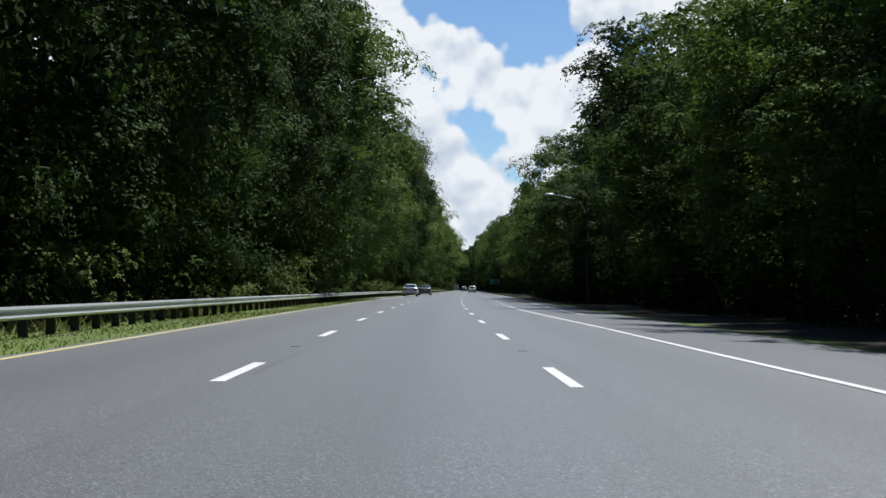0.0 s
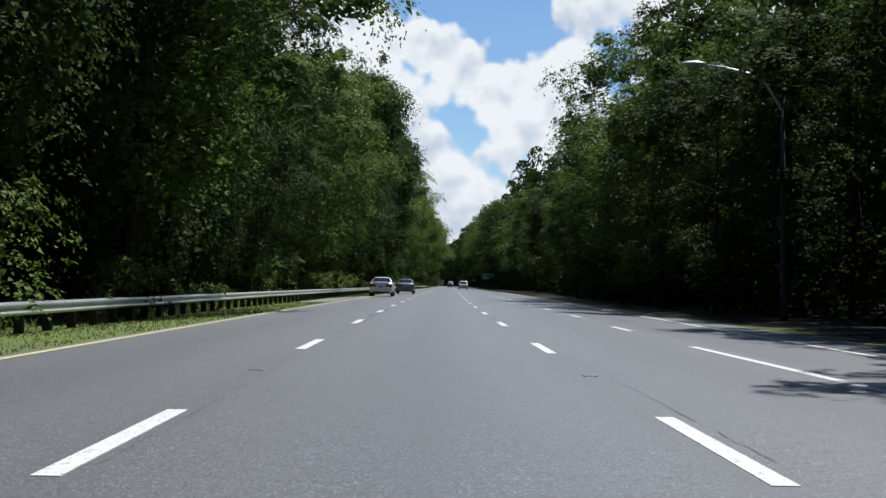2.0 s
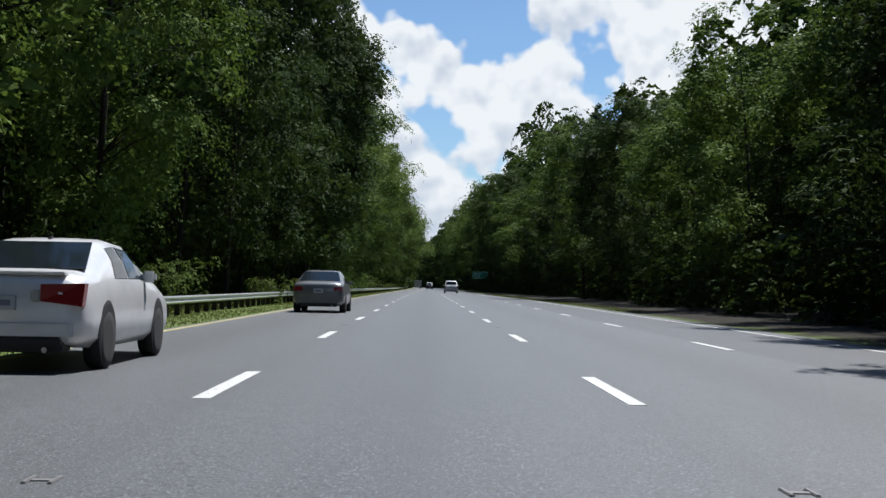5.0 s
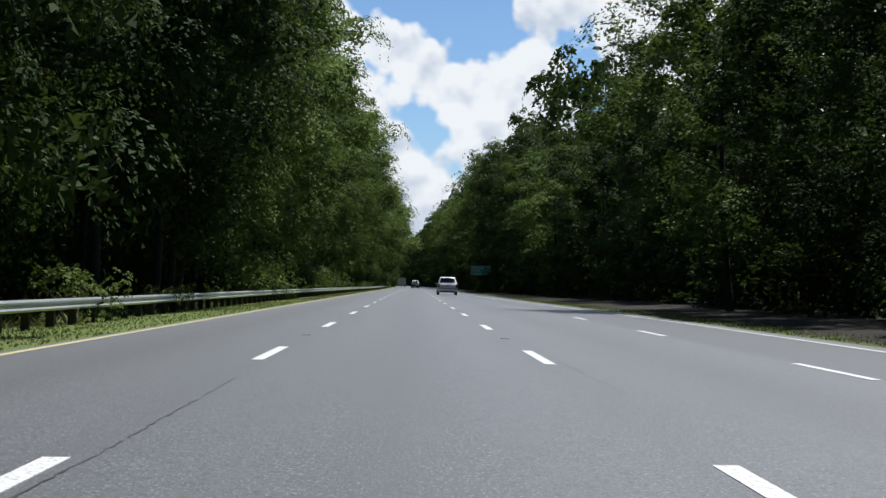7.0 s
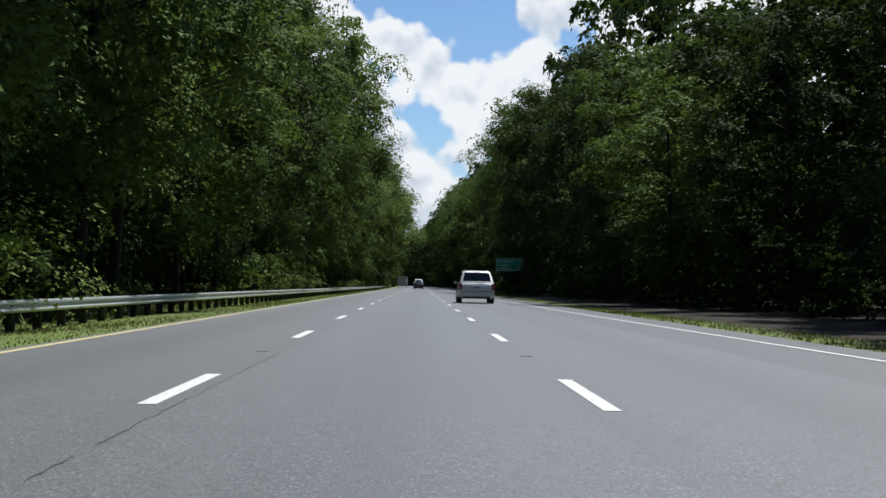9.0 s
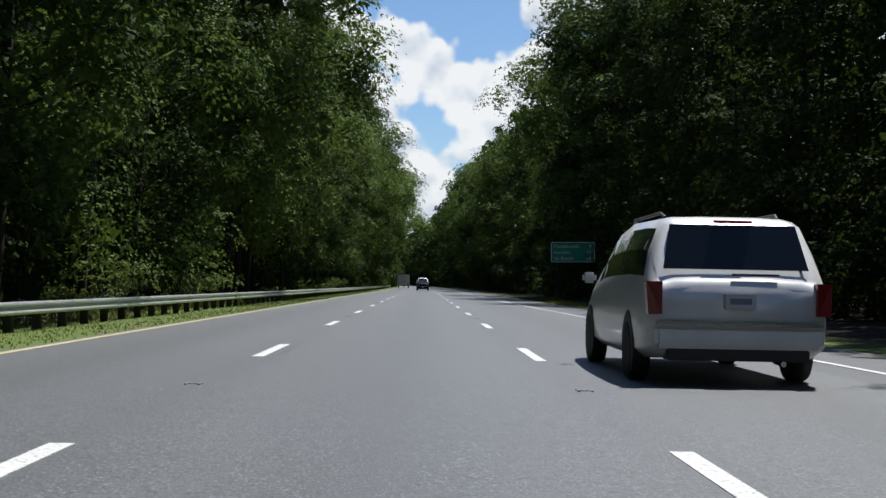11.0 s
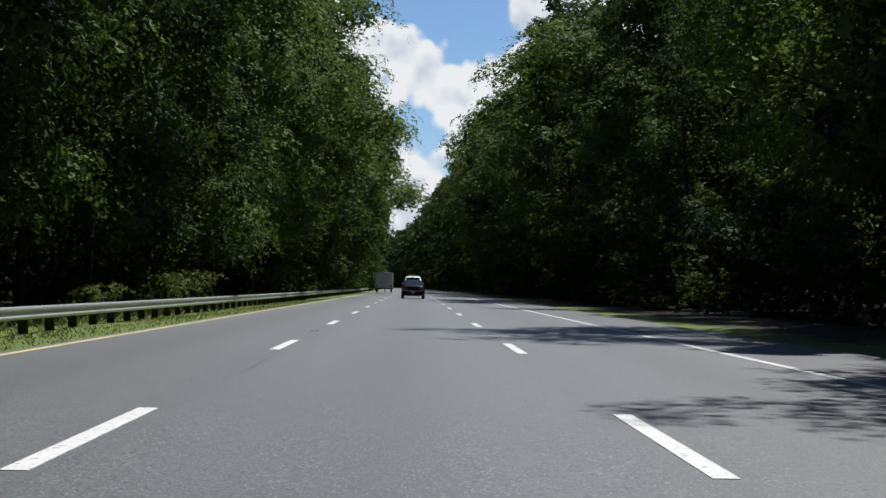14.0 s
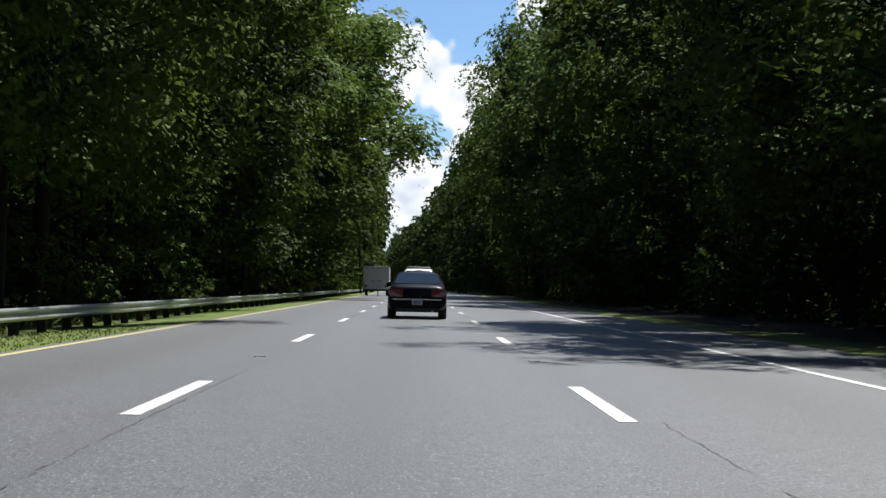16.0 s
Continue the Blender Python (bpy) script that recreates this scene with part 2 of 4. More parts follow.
k = Mat("bark", 0.9, 0, 0.2)
k.color(k.mix(k.noise(5.0, 6.0, 0.7, None, (1, 1, 0.2)), (0.012, 0.010, 0.008), (0.036, 0.031, 0.026)))
k.bump(k.noise(9.0, 6.0, 0.7, None, (1, 1, 0.2)), 0.9, 0.05)
M_BARK = k.m
k = Mat("galvanised_steel", 0.32, 0.86, 0.5)
k.color(k.mix(k.noise(2.2, 5.0, 0.65, None, (1, 0.3, 1)), (0.46, 0.47, 0.48), (0.66, 0.67, 0.68)))
k.bump(k.noise(40.0), 0.08)
M_STEEL = k.m
k = Mat("weathered_wood_post", 0.9)
k.color(k.mix(k.noise(8.0, 5.0, 0.7, None, (1, 1, 0.15)), (0.016, 0.013, 0.010), (0.046, 0.039, 0.031)))
M_POST = k.m


def paint(name, c, rough=0.32, metal=0.0, coat=0.6):
    k = Mat(name, rough, metal)
    k.color(k.mix(k.ramp(k.noise(2.5, 4.0, 0.6), [(0.35, 0.0), (0.7, 1.0)]), c, tuple(v * 0.86 for v in c)))
    k.b.inputs["Coat Weight"].default_value, k.b.inputs["Coat Roughness"].default_value = coat, 0.08
    return k.m


def plain(name, c, rough=0.5, metal=0.0):
    k = Mat(name, rough, metal)
    k.color(k.mix(k.noise(12.0, 4.0, 0.6), tuple(v * 0.85 for v in c), c))
    return k.m


P_SILVER = paint("silver_white_car_paint", (0.62, 0.62, 0.63), 0.30, 0.2)
P_WHITE = paint("white_car_paint", (0.70, 0.70, 0.69), 0.35)
P_GREY = paint("grey_car_paint", (0.130, 0.133, 0.140), 0.35, 0.3)
P_DARK = paint("dark_navy_car_paint", (0.003, 0.003, 0.005), 0.4, 0.0, 0.05)
P_DARK.node_tree.nodes["Principled BSDF"].inputs["Specular IOR Level"].default_value = 0.08
P_MINIVAN = paint("light_silver_car_paint", (0.52, 0.52, 0.52), 0.36, 0.2)
M_GLASS = plain("tinted_window_glass", (0.008, 0.011, 0.013), 0.06)
M_GLASS.node_tree.nodes["Principled BSDF"].inputs["Specular IOR Level"].default_value = 0.35
M_RUBBER = plain("tyre_rubber", (0.012, 0.012, 0.012), 0.85)
M_TRIM = plain("black_plastic_trim", (0.014, 0.014, 0.015), 0.6)
M_RIM = plain("alloy_rim", (0.273, 0.273, 0.280), 0.35, 0.7)
M_RED = plain("red_lamp_lens", (0.20, 0.010, 0.014), 0.15)
M_DARKRED = plain("dark_red_lamp_lens", (0.15, 0.008, 0.010), 0.2)
M_CLEAR = plain("clear_lamp_lens", (0.358, 0.358, 0.338), 0.15)
M_PLATE = plain("number_plate", (0.403, 0.410, 0.429), 0.5)
M_CHROME = plain("chrome_strip", (0.390, 0.390, 0.390), 0.15, 1.0)
M_INK = plain("plate_ink", (0.143, 0.150, 0.208), 0.6)
M_TRAILER = paint("white_trailer_panel", (0.60, 0.60, 0.58), 0.5, 0.0, 0.1)
k = Mat("green_sign_sheeting", 0.45)
k.color(k.mix(k.noise(3.0, 4.0, 0.6), (0.010, 0.235, 0.150), (0.014, 0.290, 0.185)))
M_SIGN = k.m
M_SIGNWHITE = plain("white_sign_sheeting", (0.86, 0.88, 0.86), 0.5)
M_LAMPGREY = plain("lamp_aluminium", (0.403, 0.403, 0.403), 0.4, 0.3)
M_POLE = plain("weathered_pole", (0.022, 0.022, 0.023), 0.7, 0.1)
M_MARKER = plain("cast_iron_marker", (0.17, 0.168, 0.165), 0.5, 0.3)


# ---- the road's line ----
HEADINGS = [
    -0.39, -0.32, -0.05, 0.46, 1.11, 1.57, 1.74, 1.82, 1.83, 1.88, 1.94, 1.99, 2.03, 2.09, 2.01, 1.88, 1.68, 1.44, 1.20, 0.96, 0.71, 0.47, 0.23, -0.01, -0.25, -0.49, -0.73, -0.97, -1.22, -1.46, -1.46, -1.46, -1.46, -1.46, -1.46, -1.46, -1.46, -1.46, -1.46, -1.46, -1.46, -1.46, -1.46, -1.46, -1.46
]
CROSSFALL = 0.0194


def heading(s):
    """Heading of the road at s metres, radians clockwise from +y."""
    i = min(max((s + 80) / 40, 0.0), len(HEADINGS) - 1.001)
    j = int(i)
    u = i - j
    g = [HEADINGS[min(max(j + d, 0), len(HEADINGS) - 1)] for d in (-1, 0, 1, 2)]
    v = g[1] + 0.5 * u * (g[2] - g[0] + u * (2 * g[0] - 5 * g[1] + 4 * g[2] - g[3] + u * (3 * (g[1] - g[2]) + g[3] - g[0])))
    return radians(v)


LINE = {0: (0.0, 0.0)}
for i in range(1, 3200):
    h, p = heading(i - 0.5), LINE[i - 1]
    LINE[i] = (p[0] + math.sin(h), p[1] + math.cos(h))
for i in range(-1, -201, -1):
    h, p = heading(i + 0.5), LINE[i + 1]
    LINE[i] = (p[0] - math.sin(h), p[1] - math.cos(h))


def at(s, x, z=0.0):
    """The place s metres along the road, x to the right of the middle lane's middle, z above level."""
    i = int(math.floor(s))
    u, p, q, h = s - i, LINE[i], LINE[i + 1], heading(s)
    return Vector((p[0] + (q[0] - p[0]) * u + x * math.cos(h), p[1] + (q[1] - p[1]) * u - x * math.sin(h), z))


def top(x):
    """Height of the paved surface."""
    return -CROSSFALL * x


def lay(x):
    """Height of the verge that falls away on the median side, and of the shoulder's edge on the other."""
    if x < -5.2:
        return max(-0.30, 0.085 - (-5.2 - x) * 0.037)
    return top(min(x, 9.5)) - 0.03


def stand(s, x, z=0.0, turn=0.0, lean=True):
    """The pose of a thing that faces along the road and stands on it."""
    p = at(s, x, top(x) + z)
    return pose(p.x, p.y, p.z, 0, math.degrees(CROSSFALL) if lean else 0, -math.degrees(heading(s)) + turn)


def lerp(table, s):
    if s <= table[0][0]:
        return table[0][1]
    for (a0, b0), (a1, b1) in zip(table, table[1:]):
        if s <= a1:
            return b0 + (b1 - b0) * (s - a0) / (a1 - a0)
    return table[-1][1]


# ---- building helpers ----
def mesh_object(name, verts, faces, mat, smooth=False, attr=None):
    me = bpy.data.meshes.new(name)
    me.from_pydata([tuple(v) for v in verts], [], faces)
    if mat:
        me.materials.append(mat)
    if smooth:
        me.polygons.foreach_set("use_smooth", [True] * len(me.polygons))
    if attr:
        at_ = me.attributes.new(attr[0], "FLOAT", "POINT")
        at_.data.foreach_set("value", attr[1])
    me.update()
    return new(name, me)


def part(name, bm, mat, parent, label="", smooth=False):
    me = bpy.data.meshes.new(name)
    bm.to_mesh(me)
    bm.free()
    if mat:
        me.materials.append(mat)
    if smooth:
        me.polygons.foreach_set("use_smooth", [True] * len(me.polygons))
    ob = new(name, me)
    ob.parent = parent
    return tagged(ob, label) if label else ob


def empty(name, m, label, category, group=""):
    ob = new(name)
    ob.matrix_world = m
    return tagged(ob, label, category, group)


def box(bm, x0, x1, y0, y1, z0, z1, bevel=0.0):
    made = bmesh.ops.create_cube(bm, size=1.0)["verts"]
    for v in made:
        v.co = Vector(((x0 + x1) / 2 + v.co.x * (x1 - x0), (y0 + y1) / 2 + v.co.y * (y1 - y0), (z0 + z1) / 2 + v.co.z * (z1 - z0)))
    if bevel:
        bmesh.ops.bevel(bm, geom=list({e for v in made for e in v.link_edges}), offset=bevel, segments=2, affect="EDGES", clamp_overlap=True)
    return bm


def boxed(*dims, bevel=0.0):
    return box(bmesh.new(), *dims, bevel=bevel)


def tube(bm, pts, radii, sides=8):
    """A tapered tube through points."""
    rings = []
    for i, p in enumerate(pts):
        d = (Vector(pts[min(i + 1, len(pts) - 1)]) - Vector(pts[max(i - 1, 0)])).normalized()
        a1 = d.orthogonal().normalized() if abs(d.z) < 0.95 else Vector((1, 0, 0)).cross(d).normalized()
        b1 = d.cross(a1)
        rings.append([bm.verts.new(Vector(p) + (a1 * math.cos(q) + b1 * math.sin(q)) * radii[i])
                      for q in (2 * math.pi * k_ / sides for k_ in range(sides))])
    for r0, r1 in zip(rings, rings[1:]):
        for k_ in range(sides):
            bm.faces.new((r0[k_], r0[(k_ + 1) % sides], r1[(k_ + 1) % sides], r1[k_]))
    bm.faces.new(rings[-1])
    bm.faces.new(list(reversed(rings[0])))
    return bm


def lathe(bm, profile, sides=20, axis="x", centre=(0, 0, 0)):
    """Turn a profile of (radius, along) about an axis."""
    rings = []
    for r, a_ in profile:
        ring = []
        for k_ in range(sides):
            q = 2 * math.pi * k_ / sides
            c_, s_ = r * math.cos(q), r * math.sin(q)
            ring.append(bm.verts.new(Vector(centre) + (Vector((a_, c_, s_)) if axis == "x" else Vector((c_, s_, a_)))))
        rings.append(ring)
    for r0, r1 in zip(rings, rings[1:]):
        for k_ in range(sides):
            bm.faces.new((r0[k_], r0[(k_ + 1) % sides], r1[(k_ + 1) % sides], r1[k_]))
    bm.faces.new(rings[0])
    bm.faces.new(rings[-1])
    bmesh.ops.recalc_face_normals(bm, faces=bm.faces)
    return bm


def strip(name, s0, s1, step, left, right, z, mat, cols=1):
    """A ribbon along the road between two lateral lines (functions of s)."""
    verts, faces, lat_ = [], [], []
    n = max(1, int(round((s1 - s0) / step)))
    for i in range(n + 1):
        s = s0 + (s1 - s0) * i / n
        a_, b_ = left(s), right(s)
        for j in range(cols + 1):
            x = a_ + (b_ - a_) * j / cols
            verts.append(at(s, x, top(x) + z))
            lat_.append(x)
    w = cols + 1
    for i in range(n):
        for j in range(cols):
            faces.append((i * w + j, i * w + j + 1, (i + 1) * w + j + 1, (i + 1) * w + j))
    return mesh_object(name, verts, faces, mat, attr=("lateral", lat_))


# ---- ground, road and shoulder ----
OUTER = [(-120, 8.0), (30, 6.5), (65, 6.7), (88, 7.1), (112, 7.6), (150, 7.8), (228, 7.95), (243, 7.7), (255, 7.3), (268, 6.85), (296, 6.15),
         (334, 5.6), (350, 5.4), (365, 5.2), (400, 5.12), (2000, 5.1)]
PAVED = [(-120, 8.3), (60, 8.3), (110, 8.4), (190, 8.55), (240, 8.5), (270, 7.9), (300, 7.6), (340, 7.4), (380, 7.5), (2000, 7.6)]


def seam(s):
    """Where the lane pavement meets the darker merging lane."""
    return lerp([(-120, 5.25), (60, 4.75), (95, 4.95), (200, 5.35), (245, 5.5), (260, 5.1), (300, 4.95), (340, 5.35), (2000, 5.35)], s)


road = tagged(strip("road", -120, 1500, 10, lambda s: -5.22, seam, 0.0, M_ROAD, 6),
              "worn light grey asphalt motorway carriageway with three lanes", "road", kind="structure")
pavement = tagged(strip("pavement", -120, 1500, 10, seam, lambda s: lerp(PAVED, s), -0.003, M_DARKROAD, 3),
                  "darker asphalt merging lane and shoulder beside the carriageway", "road shoulder", kind="structure")

verts, faces, lats = [], [], []
CROSS = [-2600, -500, -120, -45, -22, -15, -12, -10, -8.5, -7.3, -6.4, -5.7, -5.3, -5.1, 0.0, 7.2, 8.0, 8.6, 9.4, 10.5, 12, 15, 22, 45, 120, 500, 2600]
S_STEPS = [-120 + 4 * i for i in range(200)] + [680 + 20 * i for i in range(43)] + [1540, 1800, 2300, 3150]
for s in S_STEPS:
    for x in CROSS:
        if -5.2 < x < 8.1:
            z = top(x) - 0.06
        else:
            w = noise.noise(Vector((s * 0.11, x * 0.35, 2.0))) * 0.05 + noise.noise(Vector((s * 0.5, x * 0.9, 5.0))) * 0.025
            z = (lay(x) if x < 0 else top(min(9.5, x)) - 0.035) + w * min(1.0, (abs(x) - 5.2) * 0.5)
            if abs(x) > 12:
                z += 0.25 * noise.noise(Vector((s * 0.03, x * 0.05, 8.0)))
            z = min(z, lay(x) + 0.03) if x < 0 else min(z, top(min(x, 9.5)) + 0.04)
        verts.append(at(s, x, z))
        lats.append(x)
W_ = len(CROSS)
for i in range(len(S_STEPS) - 1):
    for j in range(W_ - 1):
        faces.append((i * W_ + j, i * W_ + j + 1, (i + 1) * W_ + j + 1, (i + 1) * W_ + j))
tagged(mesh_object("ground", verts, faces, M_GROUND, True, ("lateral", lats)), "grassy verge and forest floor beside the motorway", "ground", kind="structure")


def line_on(name, s0, s1, x, width, mat, label):
    ob = strip(name, s0, s1, 4, lambda s: x(s) - width / 2, lambda s: x(s) + width / 2, 0.005, mat)
    ob.parent = road
    return tagged(ob, label)


line_on("edge_line", -110, 1450, lambda s: -5.0, 0.13, M_YELLOWPAINT, "solid yellow painted edge line")
line_on("edge_line", -110, 77, lambda s: lerp([(-110, 5.1), (35, 5.0), (60, 4.62), (77, 4.5)], s), 0.15, M_WHITEPAINT, "solid white painted edge line")
line_on("edge_line", 54, 1450, lambda s: lerp(OUTER, s), 0.13, M_WHITEPAINT, "solid white painted edge line")


def dash_mesh(length, width):
    bm = boxed(-width / 2, width / 2, 0, length, -0.004, 0.005)
    me = bpy.data.meshes.new("lane_dash")
    bm.to_mesh(me)
    bm.free()
    me.materials.append(M_WHITEPAINT)
    return me


DASH, AUXDASH = dash_mesh(3.3, 0.15), dash_mesh(3.0, 0.14)
for i in range(-2, 70):
    for x, ds in ((-1.83, 0.0), (1.83, 0.09)):
        d = new("lane_dash", DASH)
        d.matrix_world = stand(12.86 + 12.192 * i + ds, x)
        d.parent = road
AUX = [(80, 4.5), (98, 4.85), (122, 4.92), (146, 5.1), (208, 5.3), (246, 5.45)]
for i in range(13):
    d = new("lane_dash", AUXDASH)
    s = 84.3 + 12.192 * i
    d.matrix_world = stand(s, lerp(AUX, s))
    d.parent = road


def squiggle(name, pts, width, mat, label):
    """A thin sealed crack through (s, x) points, its width uneven."""
    verts, faces = [], []
    rnd = random.Random(len(pts) * 31 + int(pts[0][0] * 10))
    fine = []
    for (s0, x0), (s1, x1) in zip(pts, pts[1:]):
        n = max(2, int(math.hypot(s1 - s0, x1 - x0) / 0.12))
        for i in range(n):
            u = i / n
            fine.append((s0 + (s1 - s0) * u + rnd.uniform(-0.02, 0.02), x0 + (x1 - x0) * u + rnd.uniform(-0.016, 0.016)))
    along = abs(pts[-1][0] - pts[0][0]) > abs(pts[-1][1] - pts[0][1])
    for s, x in fine:
        w = width * rnd.uniform(0.15, 1.5)
        for sg in (-1, 1):
            x_, s_ = (x + sg * w / 2, s) if along else (x, s + sg * w / 2)
            verts.append(at(s_, x_, top(x_) + 0.004))
    for i in range(len(fine) - 1):
        faces.append((2 * i, 2 * i + 1, 2 * i + 3, 2 * i + 2))
    ob = mesh_object(name, verts, faces, mat)
    ob.parent = road
    return tagged(ob, label)


# a bare gravel patch between the yellow line and the rail
verts, faces, lats = [], [], []
for i in range(31):
    for j in range(9):
        s, u = 120.0 + i, j / 8
        ragged = 0.35 * noise.noise(Vector((i * 0.5, 3.0, 0.0))) + 0.2 * noise.noise(Vector((i * 1.3, 9.0, 0.0)))
        far_ = -5.3 - min(1.0, i / 5, (30 - i) / 8) * (2.6 + ragged)
        x = -5.24 + (far_ + 5.24) * u
        verts.append(at(s, x, lay(x) + 0.045 * math.sin(math.pi * min(1, u * 1.0)) ** 0.5 - (0.03 if j == 8 else 0.0) + 0.006 * noise.noise(Vector((s * 2.1, x * 3.0, 1.0)))))
        lats.append(x)
for i in range(30):
    for j in range(8):
        faces.append((i * 9 + j, (i + 1) * 9 + j, (i + 1) * 9 + j + 1, i * 9 + j + 1))
tagged(mesh_object("gravel", verts, faces, M_GRAVEL, True, ("lateral", lats)), "bare grey gravel patch on the verge", "gravel", kind="structure")


# ---- guard rail ----
RAIL = [(-120, -7.7), (20, -7.75), (50, -7.9), (120, -8.35), (180, -8.3), (260, -8.1), (320, -7.85), (365, -7.7), (450, -7.6), (2000, -7.6)]
RAIL_UP = [(0, 0.06), (280, 0.075), (380, 0.01), (430, -0.02)]   # lift of the rail over level
guard_rail = empty("guard_rail", pose(0, 0, 0), "galvanised steel W-beam guard rail on dark wooden posts in the grass", "guard rail")


def beam_points():
    """Cross-section of the W-beam, from bottom to top: (towards the road, up)."""
    prof = [(0.0, 0.0), (0.03, 0.004), (0.075, 0.034), (0.088, 0.060), (0.075, 0.086), (0.015, 0.122), (0.0, 0.146), (0.015, 0.170), (0.075, 0.204), (0.088, 0.232), (0.075, 0.262), (0.04, 0.288), (0.0, 0.292)]
    return prof


def beam(s0, s1):
    prof, verts, faces = beam_points(), [], []
    ends = [s0 + (s1 - s0) * i / 2 for i in range(3)]
    for back in (0, 1):
        for s in ends:
            for dx, dz in prof:
                x = lerp(RAIL, s) + dx - back * 0.006
                verts.append(at(s, x, lerp(RAIL_UP, s) + 0.295 + dz * 0.93))
    n = len(prof)
    for b_ in (0, 1):
        for i in range(2):
            for j in range(n - 1):
                q = b_ * 3 * n + i * n + j
                faces.append((q, q + 1, q + n + 1, q + n) if b_ == 0 else (q, q + n, q + n + 1, q + 1))
    for i in range(2):
        for j in (0, n - 1):
            q = i * n + j
            faces.append((q, q + n, q + n + 3 * n, q + 3 * n))
    ob = mesh_object("rail_beam", verts, faces, M_STEEL)
    ob.parent = guard_rail


post_bm = boxed(-0.09, 0.09, -0.08, 0.08, -0.45, 0.57, bevel=0.012)
box(post_bm, 0.09, 0.20, -0.075, 0.075, 0.29, 0.55, bevel=0.008)
POST_ME = bpy.data.meshes.new("post")
post_bm.to_mesh(POST_ME)
post_bm.free()
POST_ME.materials.append(M_POST)
rnd = random.Random(4)
s = 5.0
while s < 560:
    ob = new("post", POST_ME)
    p = at(s, lerp(RAIL, s) - 0.205, lerp(RAIL_UP, s) + rnd.uniform(-0.01, 0.01))
    ob.matrix_world = pose(p.x, p.y, p.z, rnd.uniform(-1, 1), rnd.uniform(-1, 1), -math.degrees(heading(s)))
    ob.parent = guard_rail
    s += 1.905
s = -4.0
while s < 900:
    beam(s, s + 3.81 * 2 - 0.003)
    s += 7.62
verts, faces = [], []
s = 561.0
while s < 900:
    b0 = len(verts)
    for dz in (-0.3, 0.57):
        for dx, ds in ((-0.29, -0.08), (-0.02, -0.08), (-0.02, 0.08), (-0.29, 0.08)):
            verts.append(at(s + ds, lerp(RAIL, s) + dx, lerp(RAIL_UP, s) + dz))
    faces += [(b0, b0 + 1, b0 + 5, b0 + 4), (b0 + 1, b0 + 2, b0 + 6, b0 + 5), (b0 + 2, b0 + 3, b0 + 7, b0 + 6), (b0 + 3, b0, b0 + 4, b0 + 7), (b0 + 4, b0 + 5, b0 + 6, b0 + 7)]
    s += 1.905
far_posts = mesh_object("far_posts", verts, faces, M_POST)
far_posts.parent = guard_rail
tagged(far_posts, "distant row of wooden posts", kind="stuff")


